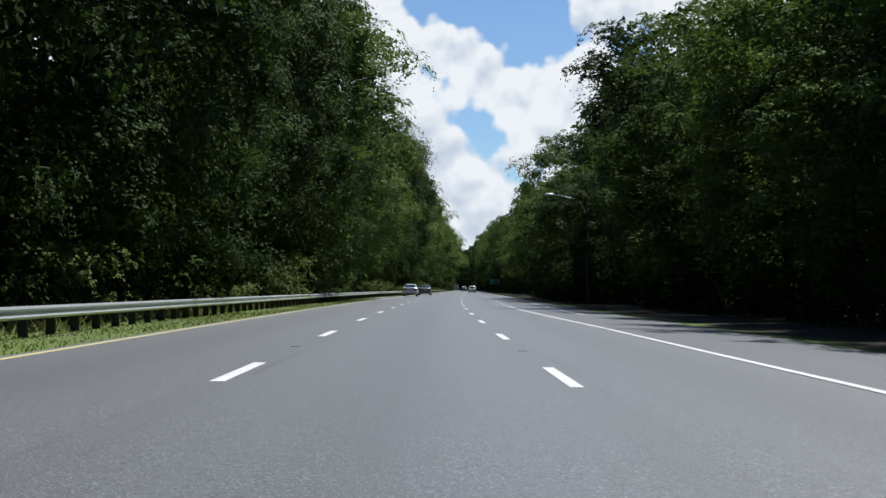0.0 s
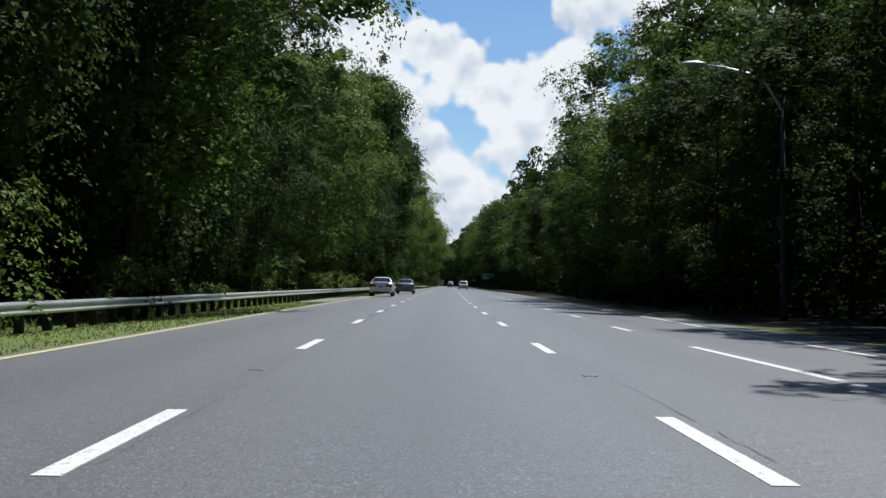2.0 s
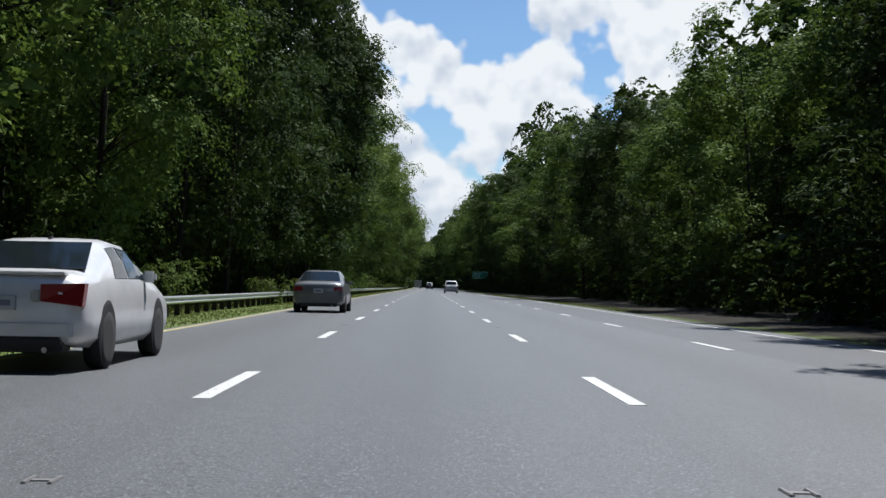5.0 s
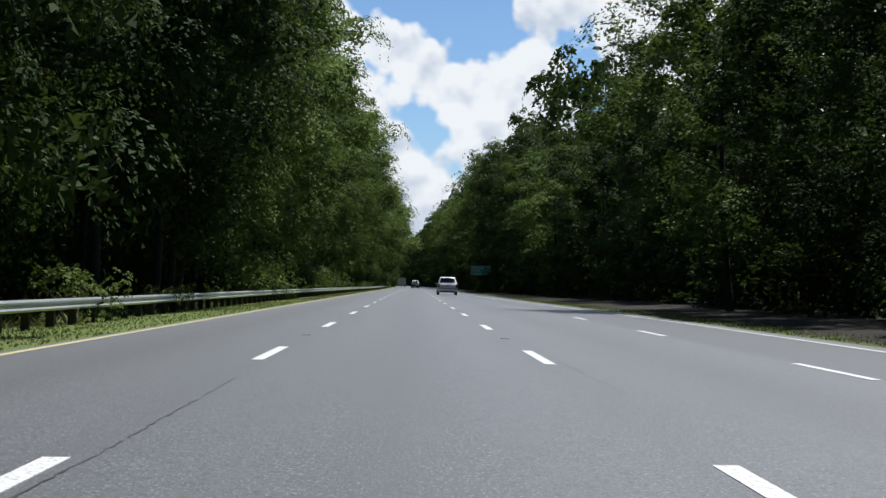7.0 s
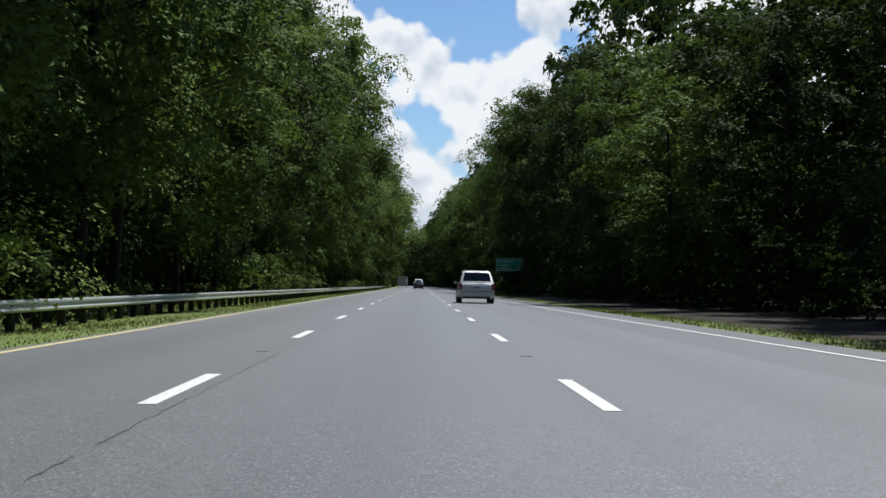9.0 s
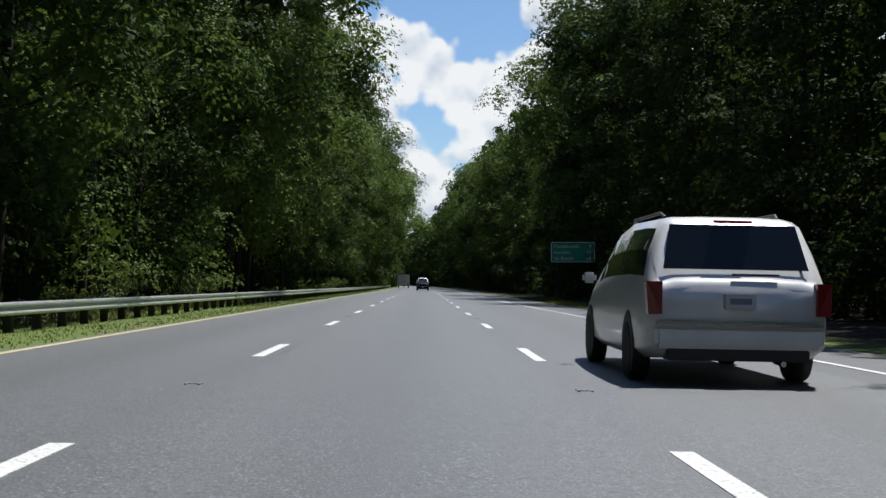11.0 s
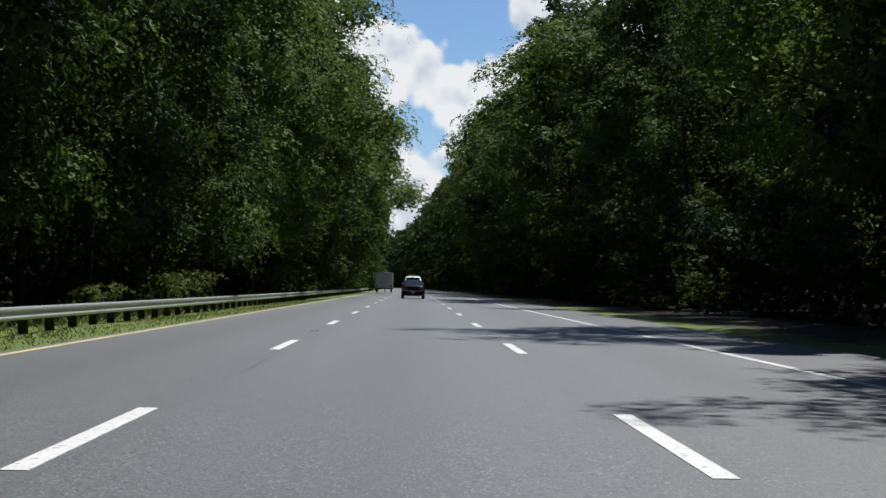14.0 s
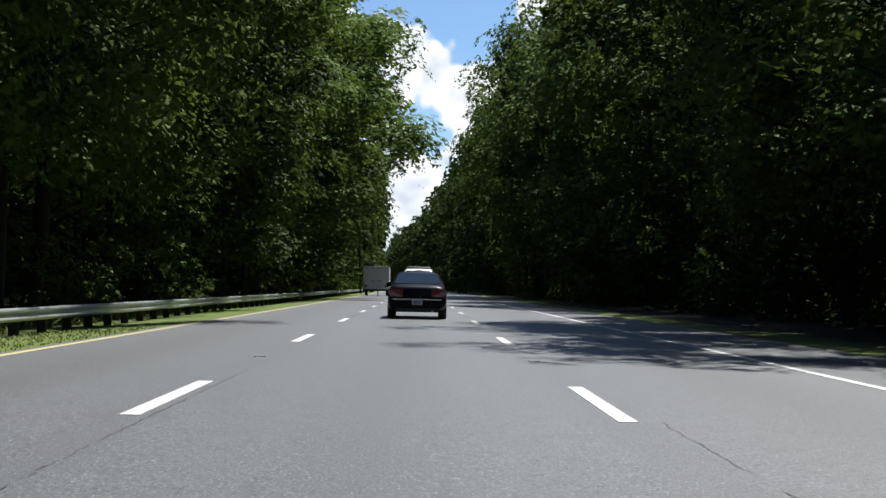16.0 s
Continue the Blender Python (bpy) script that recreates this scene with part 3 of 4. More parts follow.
# ---- trees ----
def leaf_cloud(rnd, clumps, leaf, per, flat=0.85, subs=6, graded=True, core=30, heart=0.26):
    """Leaves of many boughs: arrays of triangle corners. clumps: rows (x, y, z, radius).
    Each bough carries drooping fans of leaves on its upper and outer side, over a dense dark heart."""
    n0 = len(clumps)
    m = n0 * subs
    out = np.repeat(clumps[:, :3], subs, axis=0)
    out[:, 2] = 0
    out /= np.linalg.norm(out, axis=1)[:, None] + 0.8
    d = rnd.normal(size=(m, 3)) + out * 0.7 + np.array([0, 0, 0.45])
    d /= np.linalg.norm(d, axis=1)[:, None]
    R = np.repeat(clumps[:, 3], subs)
    sc = np.repeat(clumps[:, :3], subs, axis=0) + d * (R * rnd.uniform(0.62, 1.05, m))[:, None] * np.array([1, 1, flat])
    sr = R * rnd.uniform(0.26, 0.52, m)
    face = d * 0.55 + out * 0.25 + rnd.normal(size=(m, 3)) * 0.16 + np.array([0, 0, 0.55])
    face /= np.linalg.norm(face, axis=1)[:, None]
    ax = np.cross(face, rnd.normal(size=(m, 3)))
    ax /= np.linalg.norm(ax, axis=1)[:, None] + 1e-9
    ay = np.cross(face, ax)
    n = m * per
    rep = np.repeat(np.arange(m), per)
    rho, phi = rnd.uniform(size=n) ** 0.55, rnd.uniform(0, 2 * math.pi, n)
    rho = rho * (1.0 + 0.35 * np.sin(3 * phi + np.repeat(rnd.uniform(0, 6, m), per)))
    r = sr[rep]
    p = sc[rep] + ax[rep] * (rho * r * np.cos(phi))[:, None] + ay[rep] * (rho * r * np.sin(phi))[:, None] * 0.8
    p += face[rep] * (rnd.normal(size=n) * 0.13 * r)[:, None]
    p[:, 2] -= 0.40 * rho ** 2 * r
    spread = ax[rep] * (rho * np.cos(phi))[:, None] + ay[rep] * (rho * np.sin(phi))[:, None]
    up = face[rep] + spread * 0.35 + rnd.normal(size=(n, 3)) * 0.24
    up /= np.linalg.norm(up, axis=1)[:, None]
    along = np.cross(up, rnd.normal(size=(n, 3)))
    along /= np.linalg.norm(along, axis=1)[:, None] + 1e-9
    side = np.cross(up, along)
    ln = (leaf * (np.clip(0.55 + p[:, 2] * 0.022, 0.5, 1.0) if graded else 1.0) * rnd.uniform(0.6, 1.4, n))[:, None]
    wd = ln * rnd.uniform(0.38, 0.58, n)[:, None]
    q = np.empty((n, 3, 3))
    q[:, 0] = p + along * ln * 0.6
    q[:, 1] = p - along * ln * 0.4 + side * wd
    q[:, 2] = p - along * ln * 0.4 - side * wd
    q = q.reshape(-1, 3)
    if core:                                             # broader leaves that close each bough's heart
        m = n0 * core
        off = rnd.normal(size=(m, 3))
        off *= (0.62 * rnd.uniform(size=m) ** 0.4 / np.linalg.norm(off, axis=1))[:, None]
        k3 = np.repeat(clumps[:, :3], core, axis=0) + off * np.repeat(clumps[:, 3], core)[:, None] * np.array([1, 1, 0.8])
        arm = rnd.normal(size=(m, 3, 3))
        arm /= np.linalg.norm(arm, axis=2)[:, :, None]
        arm *= (np.minimum(np.repeat(clumps[:, 3], core) * 0.24, heart) * rnd.uniform(0.6, 1.0, m))[:, None, None]
        q = np.concatenate([q, (k3[:, None, :] + arm).reshape(-1, 3)])
    return q


def leaves_mesh(name, corners, mat):
    n = len(corners) // 3
    me = bpy.data.meshes.new(name)
    me.vertices.add(3 * n)
    me.vertices.foreach_set("co", corners.astype(np.float32).ravel())
    me.loops.add(3 * n)
    me.loops.foreach_set("vertex_index", np.arange(3 * n, dtype=np.int32))
    me.polygons.add(n)
    me.polygons.foreach_set("loop_start", np.arange(0, 3 * n, 3, dtype=np.int32))
    me.polygons.foreach_set("loop_total", np.full(n, 3, dtype=np.int32))
    me.materials.append(mat)
    me.update(calc_edges=True)
    return me


def crown_clumps(rnd, height, base, width, n, shape):
    """Bough centres inside a crown: its radius follows height by shape."""
    rows = []
    while len(rows) < n:
        u = rnd.uniform(0.0, 1.0)
        z = base + (height - base) * u
        if shape == "broad":
            env = width * min(1.0, 0.25 + 2.1 * u - 0.9 * u * u) if u < 0.62 else width * math.sqrt(max(0.02, 1 - ((u - 0.55) / 0.47) ** 2))
        elif shape == "column":
            env = width * (0.72 + 0.25 * math.sin(u * 9.0 + n)) * (1.0 if u < 0.8 else math.sqrt(max(0.03, 1 - ((u - 0.8) / 0.21) ** 2)))
        else:
            env = width * (1.02 - u) * (0.75 + 0.35 * math.sin(u * 40.0))
        q = rnd.uniform(0, 2 * math.pi)
        if shape != "conifer" and math.cos(q) < -0.1 and rnd.uniform() < 0.6:
            q = math.pi - q
        rr = env * rnd.uniform(0.30, 1.0) ** 0.5
        lobes = 1.0 + 0.22 * math.sin(3 * q + n) + 0.14 * math.sin(5 * q + 2.0 * u * 6)
        rows.append((rr * lobes * math.cos(q), rr * lobes * math.sin(q), z, rnd.uniform(1.0, 2.5) * (0.5 if shape == "conifer" else 1.0)))
    return np.array(rows)


def tree(seed, height, base, width, n, per, leaf, shape, mat, name, label, trunk_r=0.15):
    rnd = np.random.default_rng(seed)
    holder = empty(name, pose(0, 0, 0), label, "tree", "roadside trees")
    clumps = crown_clumps(rnd, height, base, width, n, shape)
    bm = bmesh.new()
    bend = rnd.normal(size=2) * 0.5
    axis = [Vector((bend[0] * u * u + 0.12 * math.sin(5 * u + seed), bend[1] * u * u + 0.12 * math.cos(4 * u + seed), height * 0.93 * u - 0.4)) for u in (0, 0.03, 0.12, 0.3, 0.5, 0.7, 0.88, 1.0)]
    tube(bm, axis, [trunk_r * f_ for f_ in (1.55, 1.15, 1.0, 0.85, 0.62, 0.42, 0.2, 0.06)], 9)
    pick = rnd.choice(len(clumps), size=min(26, len(clumps)), replace=False)
    for i in pick:
        c = Vector(clumps[i, :3])
        z0 = max(base * 0.75, c.z - (0.45 * math.hypot(c.x, c.y) + 0.4)) if shape != "conifer" else c.z + 0.2
        u = min(0.97, (z0 + 0.4) / (height * 0.93))
        j = min(6, max(0, sum(1 for v in axis if v.z < z0) - 1))
        w_ = (z0 - axis[j].z) / max(0.01, axis[j + 1].z - axis[j].z)
        p0 = axis[j].lerp(axis[j + 1], min(1, max(0, w_)))
        r0 = trunk_r * max(0.08, 0.42 * (1 - u) + 0.08)
        mid = p0.lerp(c, 0.5) + Vector((rnd.normal() * 0.15, rnd.normal() * 0.15, 0.25))
        tube(bm, [p0, mid, c], [r0, r0 * 0.6, 0.015], 5)
    part("trunk", bm, M_BARK, holder, smooth=True)
    crown = new("crown", leaves_mesh("crown", leaf_cloud(rnd, clumps, leaf, per, subs=9, core=104, heart=0.30), mat))
    crown.parent = holder
    return holder


BROAD = "tall broadleaf roadside tree with a dense green crown"
def grove(per, grow):
    """The kinds of tree; per: leaves in a spray, grow: leaf size."""
    return [
        tree(1, 25, 3.6, 5.2, 48, per, 0.22 * grow, "broad", M_LEAF, "broadleaf_tree", BROAD),
        tree(2, 24, 3.0, 4.8, 46, per, 0.21 * grow, "broad", M_LEAF, "broadleaf_tree", BROAD),
        tree(3, 26, 3.8, 5.6, 50, per, 0.22 * grow, "broad", M_LEAF_B, "broadleaf_tree", "tall broadleaf tree beside the motorway, foliage darkened for shade"),
        tree(4, 22, 0.6, 3.0, 40, per, 0.20 * grow, "column", M_LEAF, "vine_clad_tree", "slender tree clad in green vines to the ground"),
        tree(5, 25, 2.4, 4.0, 44, per, 0.21 * grow, "column", M_LEAF_B, "broadleaf_tree", "tall narrow broadleaf tree in the forest edge"),
        tree(6, 26, 4.4, 6.2, 58, per, 0.22 * grow, "broad", M_LEAF, "broadleaf_tree", "tall spreading broadleaf tree overhanging the verge", 0.20),
        tree(7, 21, 2.4, 4.0, 40, per, 0.20 * grow, "broad", M_LEAF_B, "broadleaf_tree", "medium broadleaf tree low in the forest edge", 0.16),
    ]


TREES = grove(32, 0.90)
FAR_TREES = grove(14, 1.5)
CONIFER = tree(8, 26, 2.5, 5.0, 80, 26, 0.22, "conifer", M_NEEDLE, "conifer_tree", "tall dark conifer with drooping branches in the forest edge")

# lateral place of the trunks and height factor along each side
LEFT_X = [(-20, -12.2), (60, -12.2), (100, -10.6), (124, -12.2), (165, -12.4), (190, -11.4), (240, -10.8), (330, -11.8), (450, -11.2), (520, -10.2), (560, -10.4), (900, -11.0)]
LEFT_H = [(0, 1.0), (112, 1.0), (126, 0.86), (172, 0.86), (196, 1.0), (470, 1.0), (490, 0.9), (530, 0.88), (560, 1.0), (900, 1.02)]
RIGHT_X = [(-20, 15.6), (40, 15.6), (60, 15.4), (90, 15.4), (130, 14.6), (180, 14.8), (220, 17.0), (262, 17.4), (296, 17.0), (320, 15.4), (345, 14.4), (364, 14.8), (376, 13.8), (400, 13.8), (414, 13.8), (420, 15.6), (440, 15.4), (452, 13.4), (560, 12.4), (900, 12.6)]
RIGHT_H = [(0, 0.72), (50, 0.70), (80, 0.66), (130, 0.66), (170, 0.62), (200, 0.56), (235, 0.58), (262, 0.66), (296, 0.66), (306, 0.60), (325, 0.54), (342, 0.70), (352, 0.84), (400, 0.90), (413, 0.90), (421, 0.72), (455, 0.72), (468, 0.84), (520, 0.86), (565, 0.98), (900, 1.0)]


def plant(proto, s, x, sx, sz, lean, turn):
    """Set a copy of a tree; lean tips it towards the road, in degrees."""
    p = at(s, x, lay(x) - 0.35)
    ob = copy_thing(proto, pose(0, 0, 0))
    tip = lean if x < 0 else -lean
    ob.matrix_basis = pose(p.x, p.y, p.z) @ pose(0, 0, 0, 0, tip, 0) @ pose(0, 0, 0, 0, 0, turn) @ Matrix.Diagonal((sx, sx, sz, 1))
    return ob


rnd = random.Random(11)
for side, table, tall in ((-1, LEFT_X, LEFT_H), (1, RIGHT_X, RIGHT_H)):
    s = 20.0 if side < 0 else 22.0
    while s < 590:
        h_ = lerp(tall, s) * rnd.uniform(0.86, 1.12)
        w_ = (0.55 + 0.45 * h_) * rnd.uniform(0.9, 1.15)
        if side < 0:
            w_ *= 0.80 if 108 < s < 205 else 0.98 if s < 490 else 1.1
        kinds_ = TREES if s < 500 else FAR_TREES
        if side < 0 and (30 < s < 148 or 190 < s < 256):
            kinds_ = [TREES[i_] for i_ in (2, 4, 6, 2, 4, 6)]           # dark-leaved kinds stand in for a stretch in shade
        # lighter foliage kinds stand in for the sunlit stretches
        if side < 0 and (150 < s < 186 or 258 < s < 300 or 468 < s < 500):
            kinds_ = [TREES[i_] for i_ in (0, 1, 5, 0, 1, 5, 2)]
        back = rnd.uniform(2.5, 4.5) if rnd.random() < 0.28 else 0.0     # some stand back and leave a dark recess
        # darker foliage kinds for the unlit faces on the right
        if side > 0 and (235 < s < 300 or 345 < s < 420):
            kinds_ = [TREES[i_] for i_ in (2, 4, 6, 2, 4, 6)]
        plant(rnd.choice(kinds_ + ([kinds_[0], kinds_[2], kinds_[5]] if side < 0 else [kinds_[i_] for i_ in ((2, 4, 2, 4, 2) if 235 < s < 425 else (0, 1, 2, 5))])), s, lerp(table, s) + side * (rnd.uniform(-0.6, 1.6) + back), w_, h_, rnd.uniform(1, 5) if side < 0 else rnd.uniform(-1, 3), (0 if side < 0 else 180) + rnd.uniform(-55, 55))
        s += rnd.uniform(4.4, 6.0) if side < 0 else rnd.uniform(5.0, 7.0)
# great trees that reach out over the carriageway
for s, x, sx, sz, lean in ((141, 13.6, 0.85, 0.70, 3), (97, -10.2, 1.12, 0.88, 5), (106, -10.8, 1.0, 0.98, 4), (160, -11.4, 1.05, 0.80, 3), (372, -10.8, 1.15, 1.08, 5), (478, -10.6, 1.15, 0.98, 5),
                           (531, -9.6, 1.3, 0.84, 5), (541, -10.0, 1.3, 0.95, 6), (566, -10.4, 1.25, 1.08, 6), (247, 13.9, 0.80, 0.60, 3), (561, 12.6, 1.0, 1.0, 3), (417.5, 13.3, 0.95, 0.86, 3), (401, 14.4, 0.9, 0.84, 2), (390, 14.4, 0.9, 0.90, 2), (527, 13.4, 0.95, 0.9, 2), (469, 12.6, 0.95, 0.74, 4), (479, 12.6, 0.95, 0.80, 4)):
    plant(TREES[5] if s < 500 else FAR_TREES[5], s, x, sx, sz, lean, (0 if x < 0 else 180) + s * 37 % 90 - 45)
for s, x, sc in ((412, 12.6, 0.86), (424, 17.5, 0.92), (330, -15.0, 0.95), (270, 18.0, 0.75)):
    plant(CONIFER, s, x, sc, sc, 0, s * 7 % 360)
plant(TREES[2], 244.0, -10.4, 1.1, 0.98, 5, 20)          # a crown that hangs over the rail, dark-leaved for the shade there
# a lower front row whose spreading boughs shade the shoulder
s = 34.0
while s < 168:
    plant(TREES[rnd.choice((0, 2, 5, 6))], s, (13.4 if s < 100 else 11.2) + rnd.uniform(0, 1.2), rnd.uniform(0.58, 0.70), rnd.uniform(0.40, 0.50), rnd.uniform(0, 3), 180 + rnd.uniform(-50, 50))
    s += rnd.uniform(6.0, 8.5) if not 70 < s < 92 else 26.0
# lighter trees that stand out in the edge: a round crown, and trunks wrapped in vines behind the rail
plant(TREES[0], 315.0, 14.2, 0.95, 0.60, 2, 170)
for s, x, sx, sz in ((263.0, -10.2, 1.0, 0.72), (269.0, -10.6, 0.9, 0.62), (276.5, -10.4, 1.05, 0.8), (318.0, -10.9, 0.9, 0.7)):
    plant(TREES[3], s, x, sx, sz, 1, s * 11 % 80 - 40)
for t_ in TREES + FAR_TREES + [CONIFER]:
    for c_ in list(t_.children) + [t_]:
        bpy.data.objects.remove(c_)


# ---- deep woods behind the edge trees, in stretches ----
def woods_mesh(seed, length=24.0, depth=12.0, n=100, per=8, leaf=0.66):
    rnd = np.random.default_rng(seed)
    rows = []
    for _ in range(n):
        u = rnd.uniform()
        rows.append((rnd.uniform(-depth / 2, depth / 2), rnd.uniform(0, length), 1.0 + u * rnd.uniform(20, 25), rnd.uniform(1.6, 2.8)))
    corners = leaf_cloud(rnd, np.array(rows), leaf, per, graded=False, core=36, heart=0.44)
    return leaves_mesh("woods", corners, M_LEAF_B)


def woods_trunks(seed, length=24.0, depth=12.0, n=2):
    rnd = np.random.default_rng(seed)
    bm = bmesh.new()
    for _ in range(n):
        x, y, h_ = rnd.uniform(-depth / 2, depth / 2), rnd.uniform(0, length), rnd.uniform(14, 20)
        tube(bm, [(x, y, -0.6), (x + rnd.normal() * 0.3, y, h_ * 0.5), (x + rnd.normal() * 0.6, y, h_)], [0.16, 0.12, 0.03], 6)
    me = bpy.data.meshes.new("woods_trunks")
    bm.to_mesh(me)
    bm.free()
    me.materials.append(M_BARK)
    return me


WOODS = [woods_mesh(s_) for s_ in (21, 22, 23)]
FAR_WOODS = [woods_mesh(s_, 24.0, 12.0, 66, 5, 1.2) for s_ in (25, 26)]
WTRUNKS = [woods_trunks(s_) for s_ in (31, 32)]
rnd = random.Random(5)


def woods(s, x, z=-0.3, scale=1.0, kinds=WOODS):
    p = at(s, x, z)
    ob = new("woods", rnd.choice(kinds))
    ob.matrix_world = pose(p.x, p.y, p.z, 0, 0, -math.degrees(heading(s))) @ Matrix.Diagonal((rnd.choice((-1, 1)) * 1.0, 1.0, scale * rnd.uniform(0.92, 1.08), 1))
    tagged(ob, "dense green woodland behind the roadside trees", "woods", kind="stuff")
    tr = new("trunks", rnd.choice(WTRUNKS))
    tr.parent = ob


def thicket_mesh(seed, length=24.0, depth=2.6, n=64):
    rnd = np.random.default_rng(seed)
    rows = [(rnd.uniform(-depth / 2, depth / 2), rnd.uniform(0, length), 0.3 + 5.2 * rnd.uniform() ** 1.4, rnd.uniform(0.9, 1.6)) for _ in range(n)]
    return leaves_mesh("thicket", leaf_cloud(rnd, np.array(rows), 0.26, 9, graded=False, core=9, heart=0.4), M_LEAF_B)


# thickets added so the space under the trees reads as deep shade
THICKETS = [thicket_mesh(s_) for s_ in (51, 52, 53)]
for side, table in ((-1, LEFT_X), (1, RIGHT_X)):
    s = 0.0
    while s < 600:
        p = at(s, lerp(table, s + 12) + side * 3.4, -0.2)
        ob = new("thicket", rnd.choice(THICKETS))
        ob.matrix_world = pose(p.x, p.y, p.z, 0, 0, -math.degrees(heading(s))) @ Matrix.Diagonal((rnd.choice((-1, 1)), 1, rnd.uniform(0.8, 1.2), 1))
        tagged(ob, "leafy thicket added as shade filler under the roadside trees", "undergrowth", kind="stuff")
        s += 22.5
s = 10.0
while s < 600:                                           # low bushes along the shoulder's far edge, added to keep it dark
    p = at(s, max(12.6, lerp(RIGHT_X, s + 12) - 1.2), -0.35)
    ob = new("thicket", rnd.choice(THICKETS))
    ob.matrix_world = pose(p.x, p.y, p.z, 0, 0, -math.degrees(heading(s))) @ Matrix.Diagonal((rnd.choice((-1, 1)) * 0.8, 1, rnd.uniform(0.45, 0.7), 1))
    tagged(ob, "leafy bushes at the edge of the shoulder, darkened for shade", "undergrowth", kind="stuff")
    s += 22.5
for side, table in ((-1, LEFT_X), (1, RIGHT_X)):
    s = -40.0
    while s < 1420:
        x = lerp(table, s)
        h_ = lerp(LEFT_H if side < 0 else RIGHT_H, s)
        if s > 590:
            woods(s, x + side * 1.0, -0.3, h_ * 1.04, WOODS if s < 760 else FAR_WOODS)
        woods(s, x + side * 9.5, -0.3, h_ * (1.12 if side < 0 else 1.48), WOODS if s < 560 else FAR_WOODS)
        # extra rows added behind to shut out sky and light between the trunks
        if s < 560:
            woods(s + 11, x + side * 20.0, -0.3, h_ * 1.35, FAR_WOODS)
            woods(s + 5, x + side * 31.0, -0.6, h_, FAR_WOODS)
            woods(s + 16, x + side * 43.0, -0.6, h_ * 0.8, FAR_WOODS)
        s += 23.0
# unseen woods added across the road behind the camera's start
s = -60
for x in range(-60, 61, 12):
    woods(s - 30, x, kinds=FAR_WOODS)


# ---- undergrowth ----
def shrub(seed, height, width, mat, label):
    rnd = np.random.default_rng(seed)
    holder = empty("shrub", pose(0, 0, 0), label, "shrub", "verge shrubs")
    rows = [(rnd.normal() * width * 0.33, rnd.normal() * width * 0.33, rnd.uniform(0.15, 0.95) * height, rnd.uniform(0.30, 0.55) * height * 0.5) for _ in range(26)]
    bm = bmesh.new()
    for r_ in rows[:9]:
        tube(bm, [(r_[0] * 0.1, r_[1] * 0.1, -0.15), (r_[0] * 0.6, r_[1] * 0.6, r_[2] * 0.55), r_[:3]], [0.03, 0.02, 0.006], 5)
    part("stem", bm, M_BARK, holder)
    ob = new("foliage", leaves_mesh("foliage", leaf_cloud(rnd, np.array(rows), 0.13, 14, 0.9, core=0), mat))
    ob.parent = holder
    return holder


SHRUBS = [shrub(41, 2.2, 2.4, M_SHRUB, "light green leafy shrub behind the guard rail"), shrub(42, 1.6, 2.6, M_SHRUB, "light green leafy shrub behind the guard rail"),
          shrub(43, 2.8, 2.2, M_LEAF, "tall leafy bush behind the guard rail")]
rnd = random.Random(8)
spots = []
s = 12.0
while s < 600:
    spots.append((s, lerp(LEFT_X, s) + rnd.uniform(0.2, 2.6), rnd.uniform(0.55, 1.05)))
    s += rnd.choice((7.0, 12.0, 18.0, 26.0)) * rnd.uniform(0.7, 1.3)
s = 20.0
while s < 600:
    spots.append((s, lerp(RIGHT_X, s) - rnd.uniform(-0.5, 1.2), rnd.uniform(0.45, 0.8)))
    s += rnd.choice((12.0, 22.0, 30.0)) * rnd.uniform(0.7, 1.3)
spots += [(38, -10.6, 1.2), (41.5, -11.0, 1.1), (75.5, -10.9, 1.3), (77.5, -10.6, 1.2), (79.8, -10.9, 1.05), (181, -9.9, 0.9), (281, -10.6, 1.25), (292, -10.8, 0.9),
          (478, -11.0, 1.25), (480.5, -10.7, 1.3), (483, -10.6, 1.0), (518, -9.4, 0.95), (520.5, -9.6, 0.7), (79, -10.3, 1.6), (82, -10.2, 1.5), (85, -10.6, 1.3), (353.5, -10.5, 1.5), (356.5, -10.4, 1.4), (359, -10.7, 1.1),
          (167, -10.2, 1.4), (488.5, -10.6, 1.4), (491.5, -10.5, 1.5), (556, -9.8, 1.4)]
for s, x, sc in spots:
    p = at(s, x, lay(x) - 0.15)
    ob = copy_thing(rnd.choice(SHRUBS), pose(0, 0, 0))
    ob.matrix_basis = pose(p.x, p.y, p.z, 0, 0, rnd.uniform(0, 360)) @ Matrix.Diagonal((sc, sc, sc, 1))
for t_ in SHRUBS:
    for c_ in list(t_.children) + [t_]:
        bpy.data.objects.remove(c_)


def grass(name, seed, n, s0, s1, x_of, tall, label):
    r_ = np.random.default_rng(seed)
    q = np.empty((n, 3, 3))
    for i in range(n):
        s = r_.uniform(s0, s1)
        x = x_of(s, r_)
        p = at(s, x, lay(x) - 0.02)
        ang, h_ = r_.uniform(0, math.pi), tall * r_.uniform(0.5, 1.3)
        d = Vector((math.cos(ang), math.sin(ang), 0)) * (0.02 + 0.10 * h_)
        q[i] = (p - d, p + d, p + Vector((r_.normal() * 0.9 * h_, r_.normal() * 0.9 * h_, h_ + 0.03)))
    me = bpy.data.meshes.new(name)
    me.vertices.add(3 * n)
    me.vertices.foreach_set("co", q.astype(np.float32).ravel())
    me.loops.add(3 * n)
    me.loops.foreach_set("vertex_index", np.arange(3 * n, dtype=np.int32))
    me.polygons.add(n)
    me.polygons.foreach_set("loop_start", np.arange(0, 3 * n, 3, dtype=np.int32))
